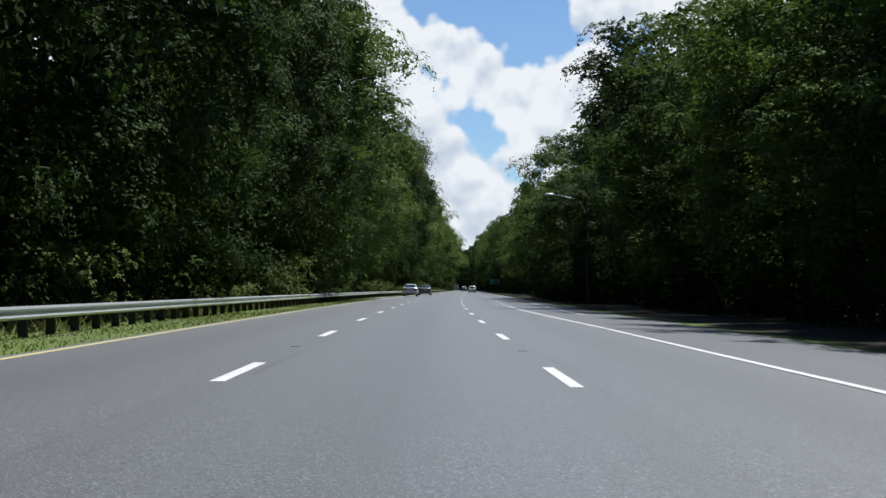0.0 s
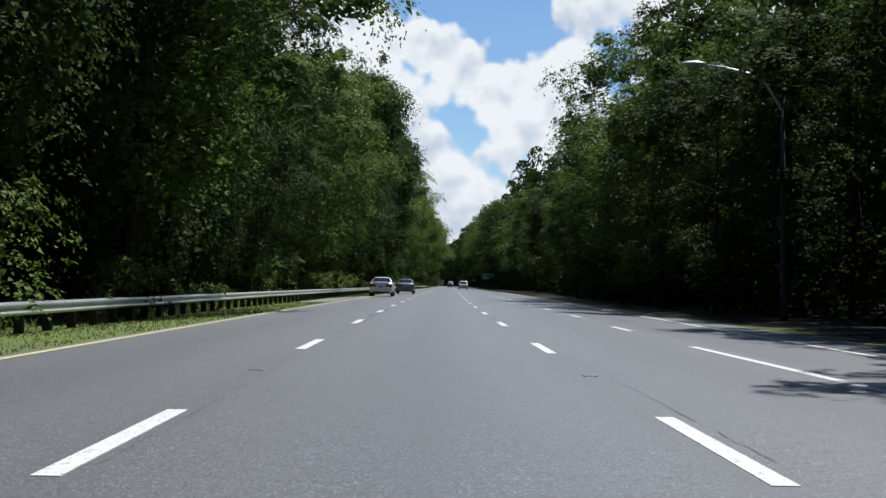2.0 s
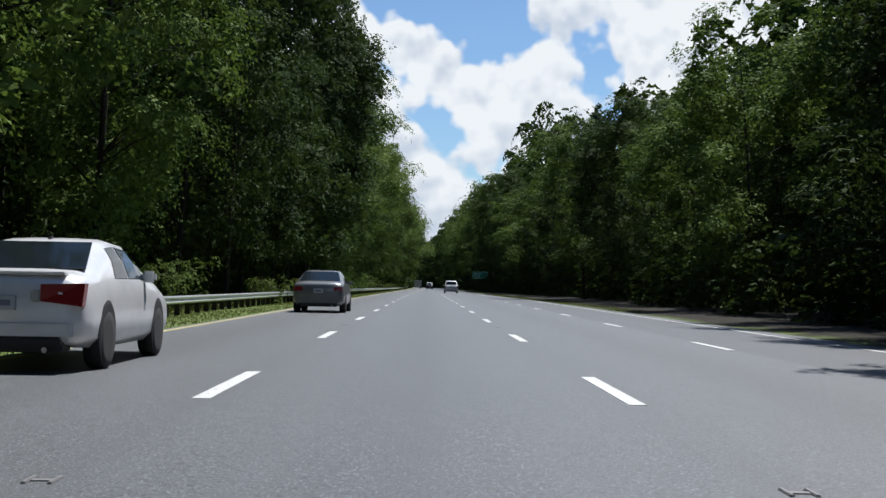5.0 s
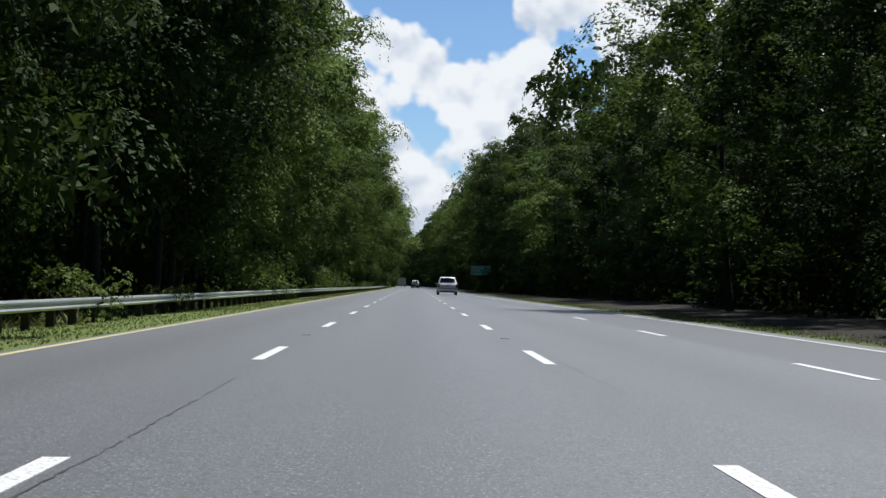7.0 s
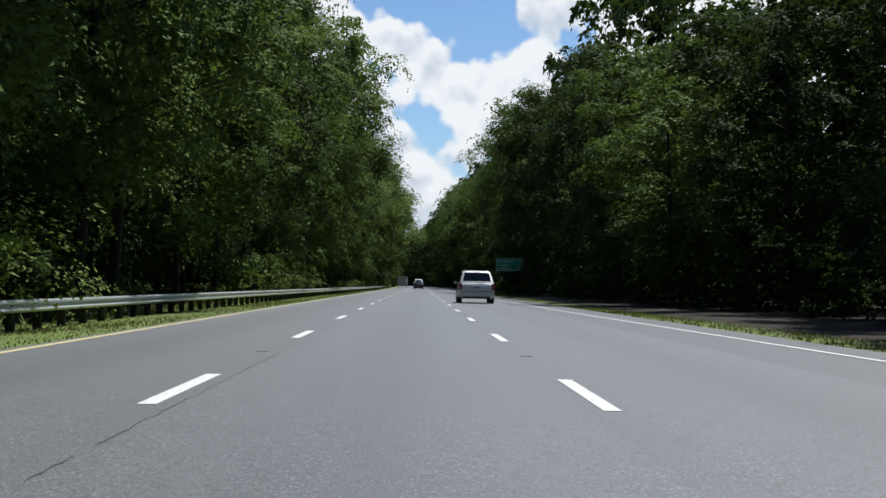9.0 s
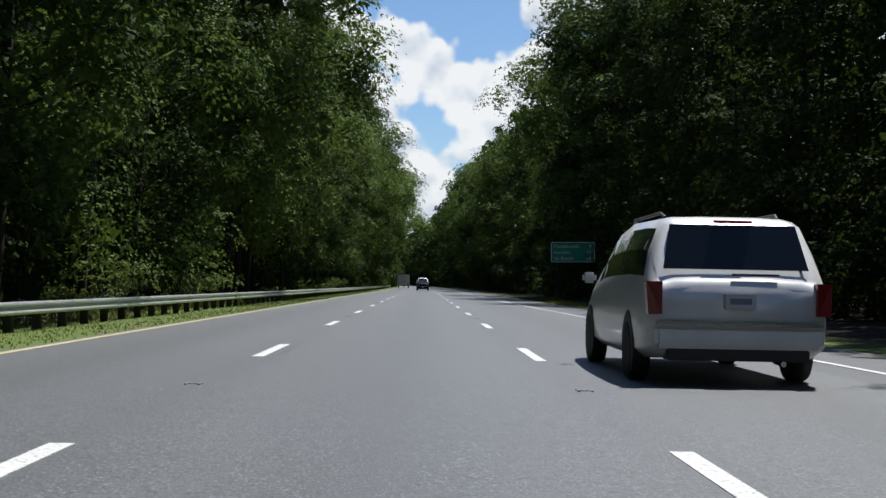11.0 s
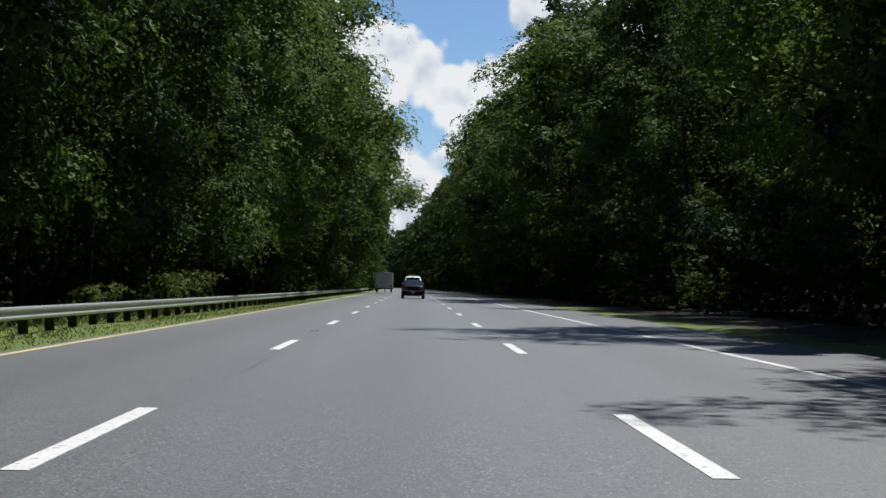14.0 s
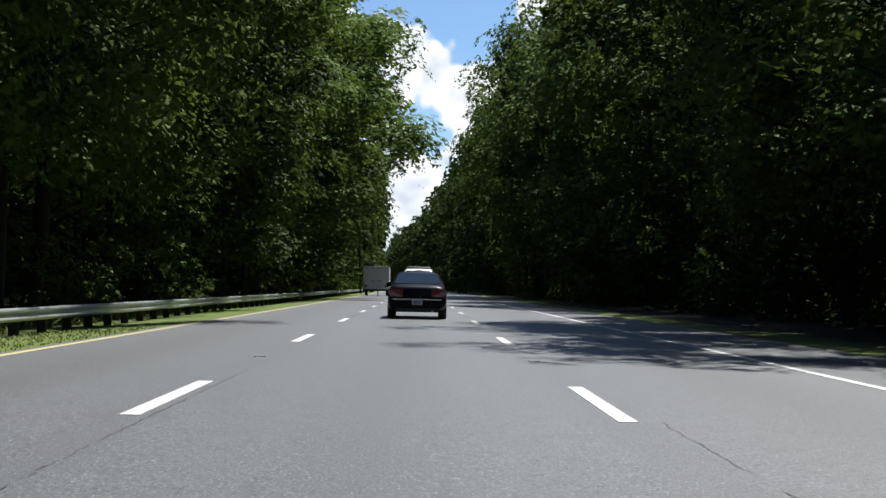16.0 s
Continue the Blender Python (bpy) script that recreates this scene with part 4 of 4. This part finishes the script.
    me.polygons.foreach_set("loop_total", np.full(n, 3, dtype=np.int32))
    me.materials.append(M_GRASS)
    me.update(calc_edges=True)
    return tagged(new(name, me), label, "grass", kind="stuff")


grass("grass", 1, 70000, 12, 470, lambda s, r_: -5.28 - 4.6 * r_.uniform() ** 0.9, 0.04, "short mown grass on the verge under the guard rail")
grass("tall_grass", 2, 9000, 4, 560, lambda s, r_: lerp(RAIL, s) - 1.2 - abs(r_.normal()) * 1.3, 0.26, "taller rough grass behind the guard rail")
grass("grass", 3, 7000, 195, 312, lambda s, r_: lerp(PAVED, s) + 0.35 + 1.5 * r_.uniform(), 0.05, "short grass beside the shoulder")
grass("grass", 4, 5000, 368, 404, lambda s, r_: lerp(PAVED, s) + 0.35 + 2.2 * r_.uniform(), 0.09, "short grass under the road sign")


# ---- vehicles ----
def loft(stations):
    """A car body lofted through stations: (y, half width, sill z, belt z, belt half width, top z, top half width)."""
    bm, rings = bmesh.new(), []
    for y, w, zl, zb, wb, zt, wt in stations:
        half = [(w * 0.86, zl), (w * 0.985, zl + 0.10), (w, zl + (zb - zl) * 0.45), (w * 0.99, zl + (zb - zl) * 0.75), (wb, zb),
                ((wb + wt) / 2 + 0.03, zb + (zt - zb) * 0.5), (wt, zt - 0.03), (wt * 0.82, zt), (wt * 0.4, zt + 0.012)]
        ring = [(x, z) for x, z in half] + [(-x, z) for x, z in reversed(half)]
        rings.append([bm.verts.new((x, y, z)) for x, z in ring])
    n = len(rings[0])
    for r0, r1 in zip(rings, rings[1:]):
        for k_ in range(n):
            bm.faces.new((r0[k_], r0[(k_ + 1) % n], r1[(k_ + 1) % n], r1[k_]))
    bm.faces.new(rings[0])
    bm.faces.new(list(reversed(rings[-1])))
    bmesh.ops.recalc_face_normals(bm, faces=bm.faces)
    return bm


def sheet(points, thick, push):
    """A thin pane through the corner points, pushed out along a direction."""
    bm = bmesh.new()
    d = Vector(push)
    a_ = [bm.verts.new(Vector(p) + d) for p in points]
    b_ = [bm.verts.new(Vector(p) + d - d.normalized() * thick) for p in points]
    bm.faces.new(a_)
    bm.faces.new(list(reversed(b_)))
    for i in range(len(a_)):
        j = (i + 1) % len(a_)
        bm.faces.new((a_[j], a_[i], b_[i], b_[j]))
    bmesh.ops.recalc_face_normals(bm, faces=bm.faces)
    return bm


def side_pane(stations, sx, ya, yb, rake0, rake1):
    """A side window that lies on the lofted body between ya and yb, its ends raked by the two amounts."""
    def skin(y, f):
        for p, q in zip(stations, stations[1:]):
            if p[0] <= y <= q[0]:
                break
        u = (y - p[0]) / (q[0] - p[0])
        zb, wb, zt, wt = (p[k_] + (q[k_] - p[k_]) * u for k_ in (3, 4, 5, 6))
        mid = (wb + wt) / 2 + 0.03
        x = wb + (mid - wb) * f / 0.5 if f < 0.5 else mid + (wt - mid) * (f - 0.5) / (0.5 - 0.03 / max(0.1, zt - zb))
        return x, zb + (zt - zb) * f
    bm, rows = bmesh.new(), []
    for f in (0.10, 0.5, 0.84):
        row = []
        for y in (ya + rake0 * f, (ya + yb) / 2, yb - rake1 * f):
            x, z = skin(y, f)
            row.append((bm.verts.new((sx * (x + 0.010), y, z)), bm.verts.new((sx * (x - 0.012), y, z))))
        rows.append(row)
    for r0, r1 in zip(rows, rows[1:]):
        for i in (0, 1):
            for k_ in (0, 1):
                bm.faces.new((r0[i][k_], r0[i + 1][k_], r1[i + 1][k_], r1[i][k_]))
    ring = rows[0] + [rows[1][2]] + rows[2][::-1] + [rows[1][0]]
    for p, q in zip(ring, ring[1:] + ring[:1]):
        bm.faces.new((p[0], q[0], q[1], p[1]))
    bmesh.ops.recalc_face_normals(bm, faces=bm.faces)
    return bm


def wheel(parent, x, y, r=0.32, width=0.21):
    sg = 1 if x > 0 else -1
    w = part("wheel", lathe(bmesh.new(), [(r * 0.62, -width / 2), (r * 0.93, -width / 2), (r, -width * 0.36), (r, width * 0.36), (r * 0.93, width / 2), (r * 0.62, width / 2)],
                            22, "x", (x, y, r)), M_RUBBER, parent, "black rubber tyre", True)
    bm = lathe(bmesh.new(), [(r * 0.64, sg * width * 0.36), (r * 0.60, sg * width * 0.48), (r * 0.2, sg * width * 0.40), (r * 0.08, sg * width * 0.44)], 18, "x", (x, y, r))
    part("rim", bm, M_RIM, w)


def car(name, m, label, body_mat, stations, glass_rear, lights, plate, group="", bumper=None, trim=None, wheels=(0.78, 0.85, 3.45), light_mat=None, mirror=(0.9, 2.75, 1.02), extra=None):
    holder = empty(name, m, label, "car", group)
    part("body", loft(stations), body_mat, holder, smooth=True)
    (i0, f0, f1, wf) = glass_rear
    a_, b_ = stations[i0], stations[i0 + 1]

    def on(f, sx):
        y, zt, wt = (a_[k_] + (b_[k_] - a_[k_]) * f for k_ in (0, 5, 6))
        return Vector((sx * wt * wf, y, zt + 0.004))

    nrm = Vector((0, -(b_[5] - a_[5]), b_[0] - a_[0])).normalized()
    part("rear_window", sheet([on(f0, -1), on(f0, 1), on(f1, 0.98), on(f1, -0.98)], 0.012, nrm * 0.018), M_GLASS, holder, "dark tinted rear window")
    roof = [st for st in stations[i0 + 1:] if st[5] > stations[i0 + 1][5] - 0.14]
    r0, r1 = roof[0], roof[-1]
    for sx in (-1, 1):
        ym = (r0[0] + r1[0]) / 2
        for ya, yb, k0, k1 in ((r0[0] - 0.05, ym - 0.04, 0.30, 0.0), (ym + 0.04, r1[0] + 0.42, 0.0, 0.50)):
            part("side_window", side_pane(stations, sx, ya, yb, k0, k1), M_GLASS, holder)
        x0, x1, z0, z1, zin = lights
        pts = [(sx * x0, 0, z0 + zin), (sx * x1, 0, z0), (sx * (x1 + 0.02), 0.03, z1), (sx * x0, 0, z1 - zin * 0.3)]
        part("tail_light", sheet(pts, 0.13, (0, -0.072, 0)), light_mat or M_RED, holder, "red tail light lens")
        mx, my, mz = mirror
        part("wing_mirror", boxed(sx * mx - 0.09, sx * mx + 0.09, my - 0.05, my + 0.06, mz - 0.07, mz + 0.07, bevel=0.035), body_mat, holder)
        wx, y0, y1 = wheels
        for y in (y0, y1):
            wheel(holder, sx * wx, y)
            # black disc behind the tyre paints the shaded gap of an open arch
            part("wheel_arch", lathe(bmesh.new(), [(0.36, sx * 0.0), (0.365, sx * 0.09), (0.33, sx * 0.102), (0.05, sx * 0.102)], 24, "x", (sx * wx, y, 0.385)), M_TRIM, holder, "black disc standing in for the shaded wheel arch gap")
    w = stations[1][1]
    z0, z1 = bumper or (0.33, 0.56)
    part("bumper", boxed(-w * 0.95, w * 0.95, -0.09, 0.2, z0, z1, bevel=0.05), body_mat, holder)
    part("bumper_skirt", boxed(-w * 0.80, w * 0.80, -0.05, 0.3, z0 - 0.12, z0 + 0.01, bevel=0.02), M_TRIM, holder, "black lower bumper")
    if trim:
        part("bumper_trim", boxed(-w * 0.94, w * 0.94, -0.102, -0.05, trim - 0.02, trim + 0.02, bevel=0.01), M_CHROME, holder, "bright bumper strip")
    px, pz = plate
    pl = part("number_plate", boxed(px - 0.155, px + 0.155, -0.115, -0.02, pz - 0.075, pz + 0.075, bevel=0.006), M_PLATE, holder, "pale number plate")
    part("plate_bar", boxed(px - 0.11, px + 0.11, -0.119, -0.112, pz - 0.03, pz + 0.03), M_INK, pl)
    part("exhaust", tube(bmesh.new(), [(0.45, -0.06, 0.24), (0.45, 0.25, 0.25)], [0.03, 0.03], 8), M_CHROME, holder)
    if extra:
        extra(holder)
    return holder


SEDAN = [(-0.06, 0.66, 0.40, 0.74, 0.66, 0.90, 0.52), (-0.02, 0.78, 0.34, 0.80, 0.77, 0.97, 0.64), (0.06, 0.845, 0.30, 0.86, 0.82, 1.02, 0.71), (0.30, 0.87, 0.27, 0.91, 0.84, 1.045, 0.73), (0.55, 0.875, 0.24, 0.93, 0.845, 1.055, 0.72),
         (1.30, 0.88, 0.22, 0.95, 0.85, 1.39, 0.60), (1.80, 0.88, 0.22, 0.95, 0.85, 1.44, 0.60), (2.50, 0.88, 0.22, 0.95, 0.85, 1.41, 0.59), (3.35, 0.88, 0.22, 0.92, 0.84, 0.99, 0.68),
         (4.10, 0.86, 0.26, 0.80, 0.78, 0.86, 0.62), (4.42, 0.76, 0.32, 0.66, 0.68, 0.70, 0.55)]
LOW = [tuple(v if k_ not in (3, 5) else v - 0.03 for k_, v in enumerate(st)) for st in SEDAN]


def antenna(holder):
    part("antenna", boxed(-0.02, 0.02, 1.55, 1.66, 1.42, 1.47, bevel=0.008), M_TRIM, holder)
    part("brake_light", boxed(-0.14, 0.14, 1.22, 1.26, 1.30, 1.33), M_RED, holder)


def spoiler(holder):
    antenna(holder)
    part("boot_lip", boxed(-0.64, 0.64, -0.04, 0.12, 1.01, 1.045, bevel=0.014), P_SILVER, holder)
    part("diffuser", boxed(-0.62, 0.62, -0.105, 0.0, 0.27, 0.37, bevel=0.02), M_TRIM, holder, "black lower bumper insert")
    for sx in (-1, 1):
        part("reversing_light", boxed(min(sx * 0.30, sx * 0.41), max(sx * 0.30, sx * 0.41), -0.09, -0.02, 0.73, 0.86, bevel=0.02), M_CLEAR, holder, "clear reversing light")


car("silver_sedan", stand(149.5, -4.32), "silver-white saloon car with a dark rear window", P_SILVER, SEDAN, (4, 0.05, 0.95, 0.96), (0.40, 0.83, 0.69, 0.93, 0.05), (0.0, 0.72), extra=spoiler)
car("grey_sedan", stand(179.0, -3.55), "grey saloon car with a dark rear window", P_GREY, SEDAN, (4, 0.05, 0.95, 0.96), (0.52, 0.80, 0.72, 0.88, 0.02), (0.0, 0.74), extra=antenna)


def dark_details(holder):
    antenna(holder)
    part("light_panel", boxed(-0.44, 0.44, -0.04, 0.0, 0.70, 0.84, bevel=0.01), M_TRIM, holder, "dark panel between the tail lights")
    part("badge", lathe(bmesh.new(), [(0.05, -0.008), (0.05, 0.0)], 14, "z", (0, 0.05, 0.955)), M_CHROME, holder)


car("dark_sedan", stand(480.0, 0.19), "dark navy saloon car with red tail lights", P_DARK, LOW, (4, 0.05, 0.95, 0.96), (0.42, 0.82, 0.66, 0.88, 0.01), (0.0, 0.50), trim=0.585,
    light_mat=M_DARKRED, extra=dark_details)

VAN = [(-0.02, 0.80, 0.40, 0.95, 0.80, 1.00, 0.74), (0.05, 0.90, 0.34, 1.00, 0.88, 1.06, 0.80), (0.10, 0.92, 0.30, 1.02, 0.90, 1.12, 0.80), (0.32, 0.95, 0.27, 1.05, 0.92, 1.66, 0.70),
       (0.60, 0.96, 0.25, 1.06, 0.93, 1.73, 0.71), (2.0, 0.965, 0.24, 1.05, 0.93, 1.75, 0.72), (3.1, 0.965, 0.24, 1.03, 0.93, 1.66, 0.70), (4.05, 0.95, 0.25, 0.98, 0.90, 1.04, 0.72),
       (4.75, 0.90, 0.30, 0.82, 0.80, 0.86, 0.62), (5.02, 0.78, 0.36, 0.66, 0.68, 0.70, 0.55)]


def van_details(holder):
    part("wiper", boxed(-0.05, 0.42, 0.02, 0.06, 1.12, 1.14), M_TRIM, holder)
    part("brake_light", boxed(-0.2, 0.2, 0.26, 0.30, 1.66, 1.69), M_RED, holder)
    for sx in (-1, 1):
        part("roof_rail", tube(bmesh.new(), [(sx * 0.6, 0.8, 1.74), (sx * 0.62, 0.95, 1.79), (sx * 0.62, 2.6, 1.79), (sx * 0.6, 2.75, 1.73)], [0.018] * 4, 6), M_TRIM, holder)


car("minivan", stand(314.0, 3.45), "light silver minivan with a dark rear window", P_MINIVAN, VAN, (2, 0.10, 0.95, 0.94), (0.78, 0.92, 0.72, 1.05, 0.0), (0.0, 0.86),
    bumper=(0.38, 0.62), trim=0.63, light_mat=M_DARKRED, wheels=(0.865, 0.95, 4.05), mirror=(1.03, 3.6, 1.1), extra=van_details)


def rack(holder):
    van_details(holder)
    for y in (1.0, 2.2):
        part("roof_rack_bar", boxed(-0.66, 0.66, y - 0.03, y + 0.03, 1.83, 1.87, bevel=0.012), M_LAMPGREY, holder)
        for sx in (-1, 1):
            part("rack_foot", boxed(sx * 0.62 - 0.025, sx * 0.62 + 0.025, y - 0.03, y + 0.03, 1.74, 1.84), M_TRIM, holder)


car("white_suv", stand(511.0, 0.22) @ Matrix.Diagonal((1, 1, 1.1, 1)), "white sport utility car with a roof rack", P_WHITE, VAN, (2, 0.10, 0.95, 0.94), (0.78, 0.92, 0.75, 1.1, 0.0), (0.0, 0.86),
    bumper=(0.40, 0.64), wheels=(0.865, 0.95, 4.05), mirror=(1.03, 3.6, 1.1), extra=rack)


def box_trailer(m):
    h_ = empty("cargo_trailer", m, "white enclosed cargo trailer with rear barn doors", "trailer")
    part("body", boxed(-1.22, 1.22, 0, 6.0, 0.55, 2.72, bevel=0.07), M_TRAILER, h_)
    part("frame_rail", boxed(-1.24, 1.24, -0.03, 0.12, 0.45, 0.62, bevel=0.015), M_TRIM, h_)
    part("roof_cap", boxed(-1.2, 1.2, -0.02, 6.0, 2.68, 2.78, bevel=0.04), M_TRAILER, h_)
    part("roof_vent", boxed(-0.25, 0.25, 0.5, 1.0, 2.77, 2.92, bevel=0.04), M_LAMPGREY, h_)
    for sx in (-1, 1):
        d = part("rear_door", boxed(min(sx * 0.012, sx * 1.08), max(sx * 0.012, sx * 1.08), -0.03, 0.03, 0.68, 2.52, bevel=0.01), M_TRAILER, h_)
        part("lock_bar", tube(bmesh.new(), [(sx * 0.18, -0.05, 0.66), (sx * 0.18, -0.05, 2.54)], [0.018, 0.018], 6), M_LAMPGREY, d)
        part("door_handle", boxed(sx * 0.32 - 0.16, sx * 0.32 + 0.16, -0.06, -0.03, 1.35, 1.42, bevel=0.01), M_TRIM, d)
        for z in (0.85, 1.6, 2.35):
            part("hinge", boxed(sx * 1.1 - 0.06, sx * 1.1 + 0.06, -0.045, -0.02, z - 0.04, z + 0.04, bevel=0.008), M_LAMPGREY, d)
        part("tail_light", boxed(sx * 0.95 - 0.13, sx * 0.95 + 0.13, -0.06, -0.03, 0.84, 1.0, bevel=0.02), M_DARKRED, h_)
        for y in (2.5, 3.35):
            wheel(h_, sx * 1.0, y, 0.36, 0.22)
        part("mudguard", boxed(sx * 1.1 - 0.18, sx * 1.1 + 0.18, 2.0, 3.85, 0.70, 0.82, bevel=0.04), M_TRIM, h_)
    for x in (-0.9, -0.3, 0.0, 0.3, 0.9):
        part("marker_light", boxed(x - 0.05, x + 0.05, -0.05, -0.015, 2.60, 2.64, bevel=0.008), M_DARKRED, h_)
    part("drawbar", tube(bmesh.new(), [(0, 5.9, 0.5), (0, 7.1, 0.48)], [0.06, 0.05], 8), M_TRIM, h_)
    part("jack_stand", tube(bmesh.new(), [(0, 6.9, 0.0), (0, 6.9, 0.55)], [0.05, 0.05], 8), M_TRIM, h_)
    return h_


box_trailer(stand(562.0, -3.6))


# ---- sign and lamp ----
def text_part(body, size, x, z, y, mat, parent, name="lettering"):
    cu = bpy.data.curves.new(name, "FONT")
    cu.body, cu.size, cu.extrude, cu.space_character = body, size, 0.002, 1.12
    ob = new("tmp_text", cu)
    bpy.context.view_layer.update()
    me = bpy.data.meshes.new_from_object(ob.evaluated_get(bpy.context.evaluated_depsgraph_get()))
    bpy.data.objects.remove(ob)
    me.materials.clear()
    me.materials.append(mat)
    t_ = new(name, me)
    t_.parent = parent
    t_.matrix_basis = pose(x, y, z, 90, 0, 0)
    return t_


SIGN_AT = at(386.0, 10.35)
sign = empty("road_sign", pose(SIGN_AT.x, SIGN_AT.y, -0.25, 0, 0, -2.0), "green distance sign with white lettering on two steel posts", "road sign")
SW, SZ0, SZ1 = 1.48, 2.65, 4.02
panel = part("panel", boxed(-SW, SW, -0.02, 0.02, SZ0, SZ1, bevel=0.012), M_SIGN, sign)


def rounded_frame(w, z0, z1, r, band):
    bm, rings = bmesh.new(), []
    for inset in (0.0, band):
        ring = []
        for cx, cz, a0 in ((w - r, z1 - r, 0), (-w + r, z1 - r, 90), (-w + r, z0 + r, 180), (w - r, z0 + r, 270)):
            for k_ in range(5):
                q = radians(a0 + 22.5 * k_)
                ring.append(bm.verts.new((cx + (r - inset) * math.cos(q), -0.026, cz + (r - inset) * math.sin(q))))
        rings.append(ring)
    n = len(rings[0])
    for k_ in range(n):
        bm.faces.new((rings[0][k_], rings[0][(k_ + 1) % n], rings[1][(k_ + 1) % n], rings[1][k_]))
    return bm


part("border", rounded_frame(SW - 0.02, SZ0 + 0.02, SZ1 - 0.02, 0.14, 0.035), M_SIGNWHITE, panel, "white border line")
for i, (word, miles) in enumerate((("Portsmouth", "9"), ("Norfolk", "19"), ("Va Beach", "33"))):
    z = SZ1 - 0.40 - 0.405 * i
    text_part(word, 0.31, -SW + 0.22, z, -0.026, M_SIGNWHITE, panel)
    text_part(miles, 0.31, SW - (0.40 if len(miles) == 1 else 0.60), z, -0.026, M_SIGNWHITE, panel)
for sx in (-1, 1):
    part("post", boxed(sx * 1.02 - 0.05, sx * 1.02 + 0.05, 0.02, 0.14, -0.4, SZ1 - 0.1, bevel=0.008), M_POLE, sign)

LAMP_AT = at(96.5, 11.4)
lamp = empty("street_lamp", pose(LAMP_AT.x, LAMP_AT.y, -0.3), "grey street lamp on a tall pole with a long arm", "street lamp")
part("pole", tube(bmesh.new(), [(0, 0, 0), (0, 0, 0.4), (0, 0, 4), (0, 0, 7.4)], [0.13, 0.11, 0.09, 0.06], 10), M_POLE, lamp, smooth=True)
part("arm", tube(bmesh.new(), [(0, 0, 6.9), (-0.5, 0, 7.75), (-1.1, 0, 8.15), (-1.9, 0, 8.33), (-2.6, 0, 8.42)], [0.045, 0.04, 0.035, 0.03, 0.03], 8), M_LAMPGREY, lamp, smooth=True)
bm = bmesh.new()
bmesh.ops.create_uvsphere(bm, u_segments=14, v_segments=8, radius=1.0)
for v in bm.verts:
    v.co = Vector((v.co.x * 0.42 - 2.9, v.co.y * 0.15, max(v.co.z, -0.35) * 0.10 + 8.44))
head = part("lamp_head", bm, M_LAMPGREY, lamp, "pale grey luminaire head", True)
bm = bmesh.new()
bmesh.ops.create_uvsphere(bm, u_segments=12, v_segments=6, radius=1.0)
for v in bm.verts:
    v.co = Vector((v.co.x * 0.26 - 2.95, v.co.y * 0.12, v.co.z * 0.05 + 8.39))
part("lens", bm, M_CLEAR, head, smooth=True)


# ---- small things on the road ----
bm = boxed(-0.075, -0.05, -0.11, 0.11, -0.01, 0.012, bevel=0.005)
box(bm, 0.05, 0.075, -0.11, 0.11, -0.01, 0.012, bevel=0.005)
box(bm, -0.052, 0.052, -0.03, 0.03, -0.01, 0.007, bevel=0.003)
MARKER_ME = bpy.data.meshes.new("road_marker")
bm.to_mesh(MARKER_ME)
bm.free()
MARKER_ME.materials.append(M_MARKER)
for i in range(-1, 26):
    for x in (-1.83, 1.83):
        ob = new("road_marker", MARKER_ME)
        ob.matrix_world = stand(20.6 + 24.384 * i, x + (0.02 if i % 2 else -0.02))
        tagged(ob, "cast metal raised pavement marker set in the lane line", "road marker", "pavement markers")

rnd = random.Random(3)
for s0, s1, x, w in ((14, 26, -1.62, 0.014), (33, 38, -1.64, 0.014), (46, 51, -1.66, 0.022), (62, 72, -1.68, 0.012), (82, 126, -1.69, 0.030), (196, 205, -1.66, 0.026), (219, 236, -1.62, 0.012),
                     (250, 277, -1.60, 0.018), (316, 323, -1.62, 0.014), (361, 379, -1.62, 0.016), (398, 403, -1.66, 0.014), (444, 458, -1.66, 0.012),
                     (12, 22, 2.05, 0.010), (58, 72, 2.02, 0.010), (204, 226, 2.05, 0.010), (330, 338, 2.02, 0.010), (424, 452, 2.08, 0.012)):
    a0, drift = s0, 0.0
    while a0 < s1 - 0.4:
        a1 = min(s1, a0 + rnd.uniform(0.6, 4.0))
        n = max(2, int((a1 - a0) / 0.6))
        pts = []
        for q in range(n + 1):
            drift = 0.8 * drift + rnd.uniform(-0.006, 0.006)
            pts.append((a0 + (a1 - a0) * q / n, x + drift))
        squiggle("pavement_crack", pts, w * rnd.uniform(0.35, 0.75), M_CRACK, "dark longitudinal pavement seam")
        a0 = a1 + max(0.02, rnd.uniform(-0.8, 1.3) * (0.3 if w > 0.024 else 1.0))
for s, x0, x1, w in ((341.6, -1.7, 0.6, 0.10), (341.5, 0.6, 2.5, 0.035), (349.1, 0.3, 1.8, 0.08), (349.3, 1.9, 2.6, 0.03), (351.6, 0.9, 3.3, 0.03), (338.2, -4.8, -3.4, 0.02), (206.7, 0.5, 1.3, 0.03),
                     (207.0, 1.9, 2.3, 0.025), (91.0, 0.8, 2.2, 0.02), (92.5, -1.2, 0.4, 0.015), (329.0, -1.5, 2.5, 0.03), (91.8, 1.6, 3.2, 0.02)):
    squiggle("pavement_crack", [(s, x0), (s + rnd.uniform(-0.1, 0.1), (x0 + x1) / 2), (s + rnd.uniform(-0.15, 0.15), x1)], w, M_CRACK, "dark transverse pavement crack")
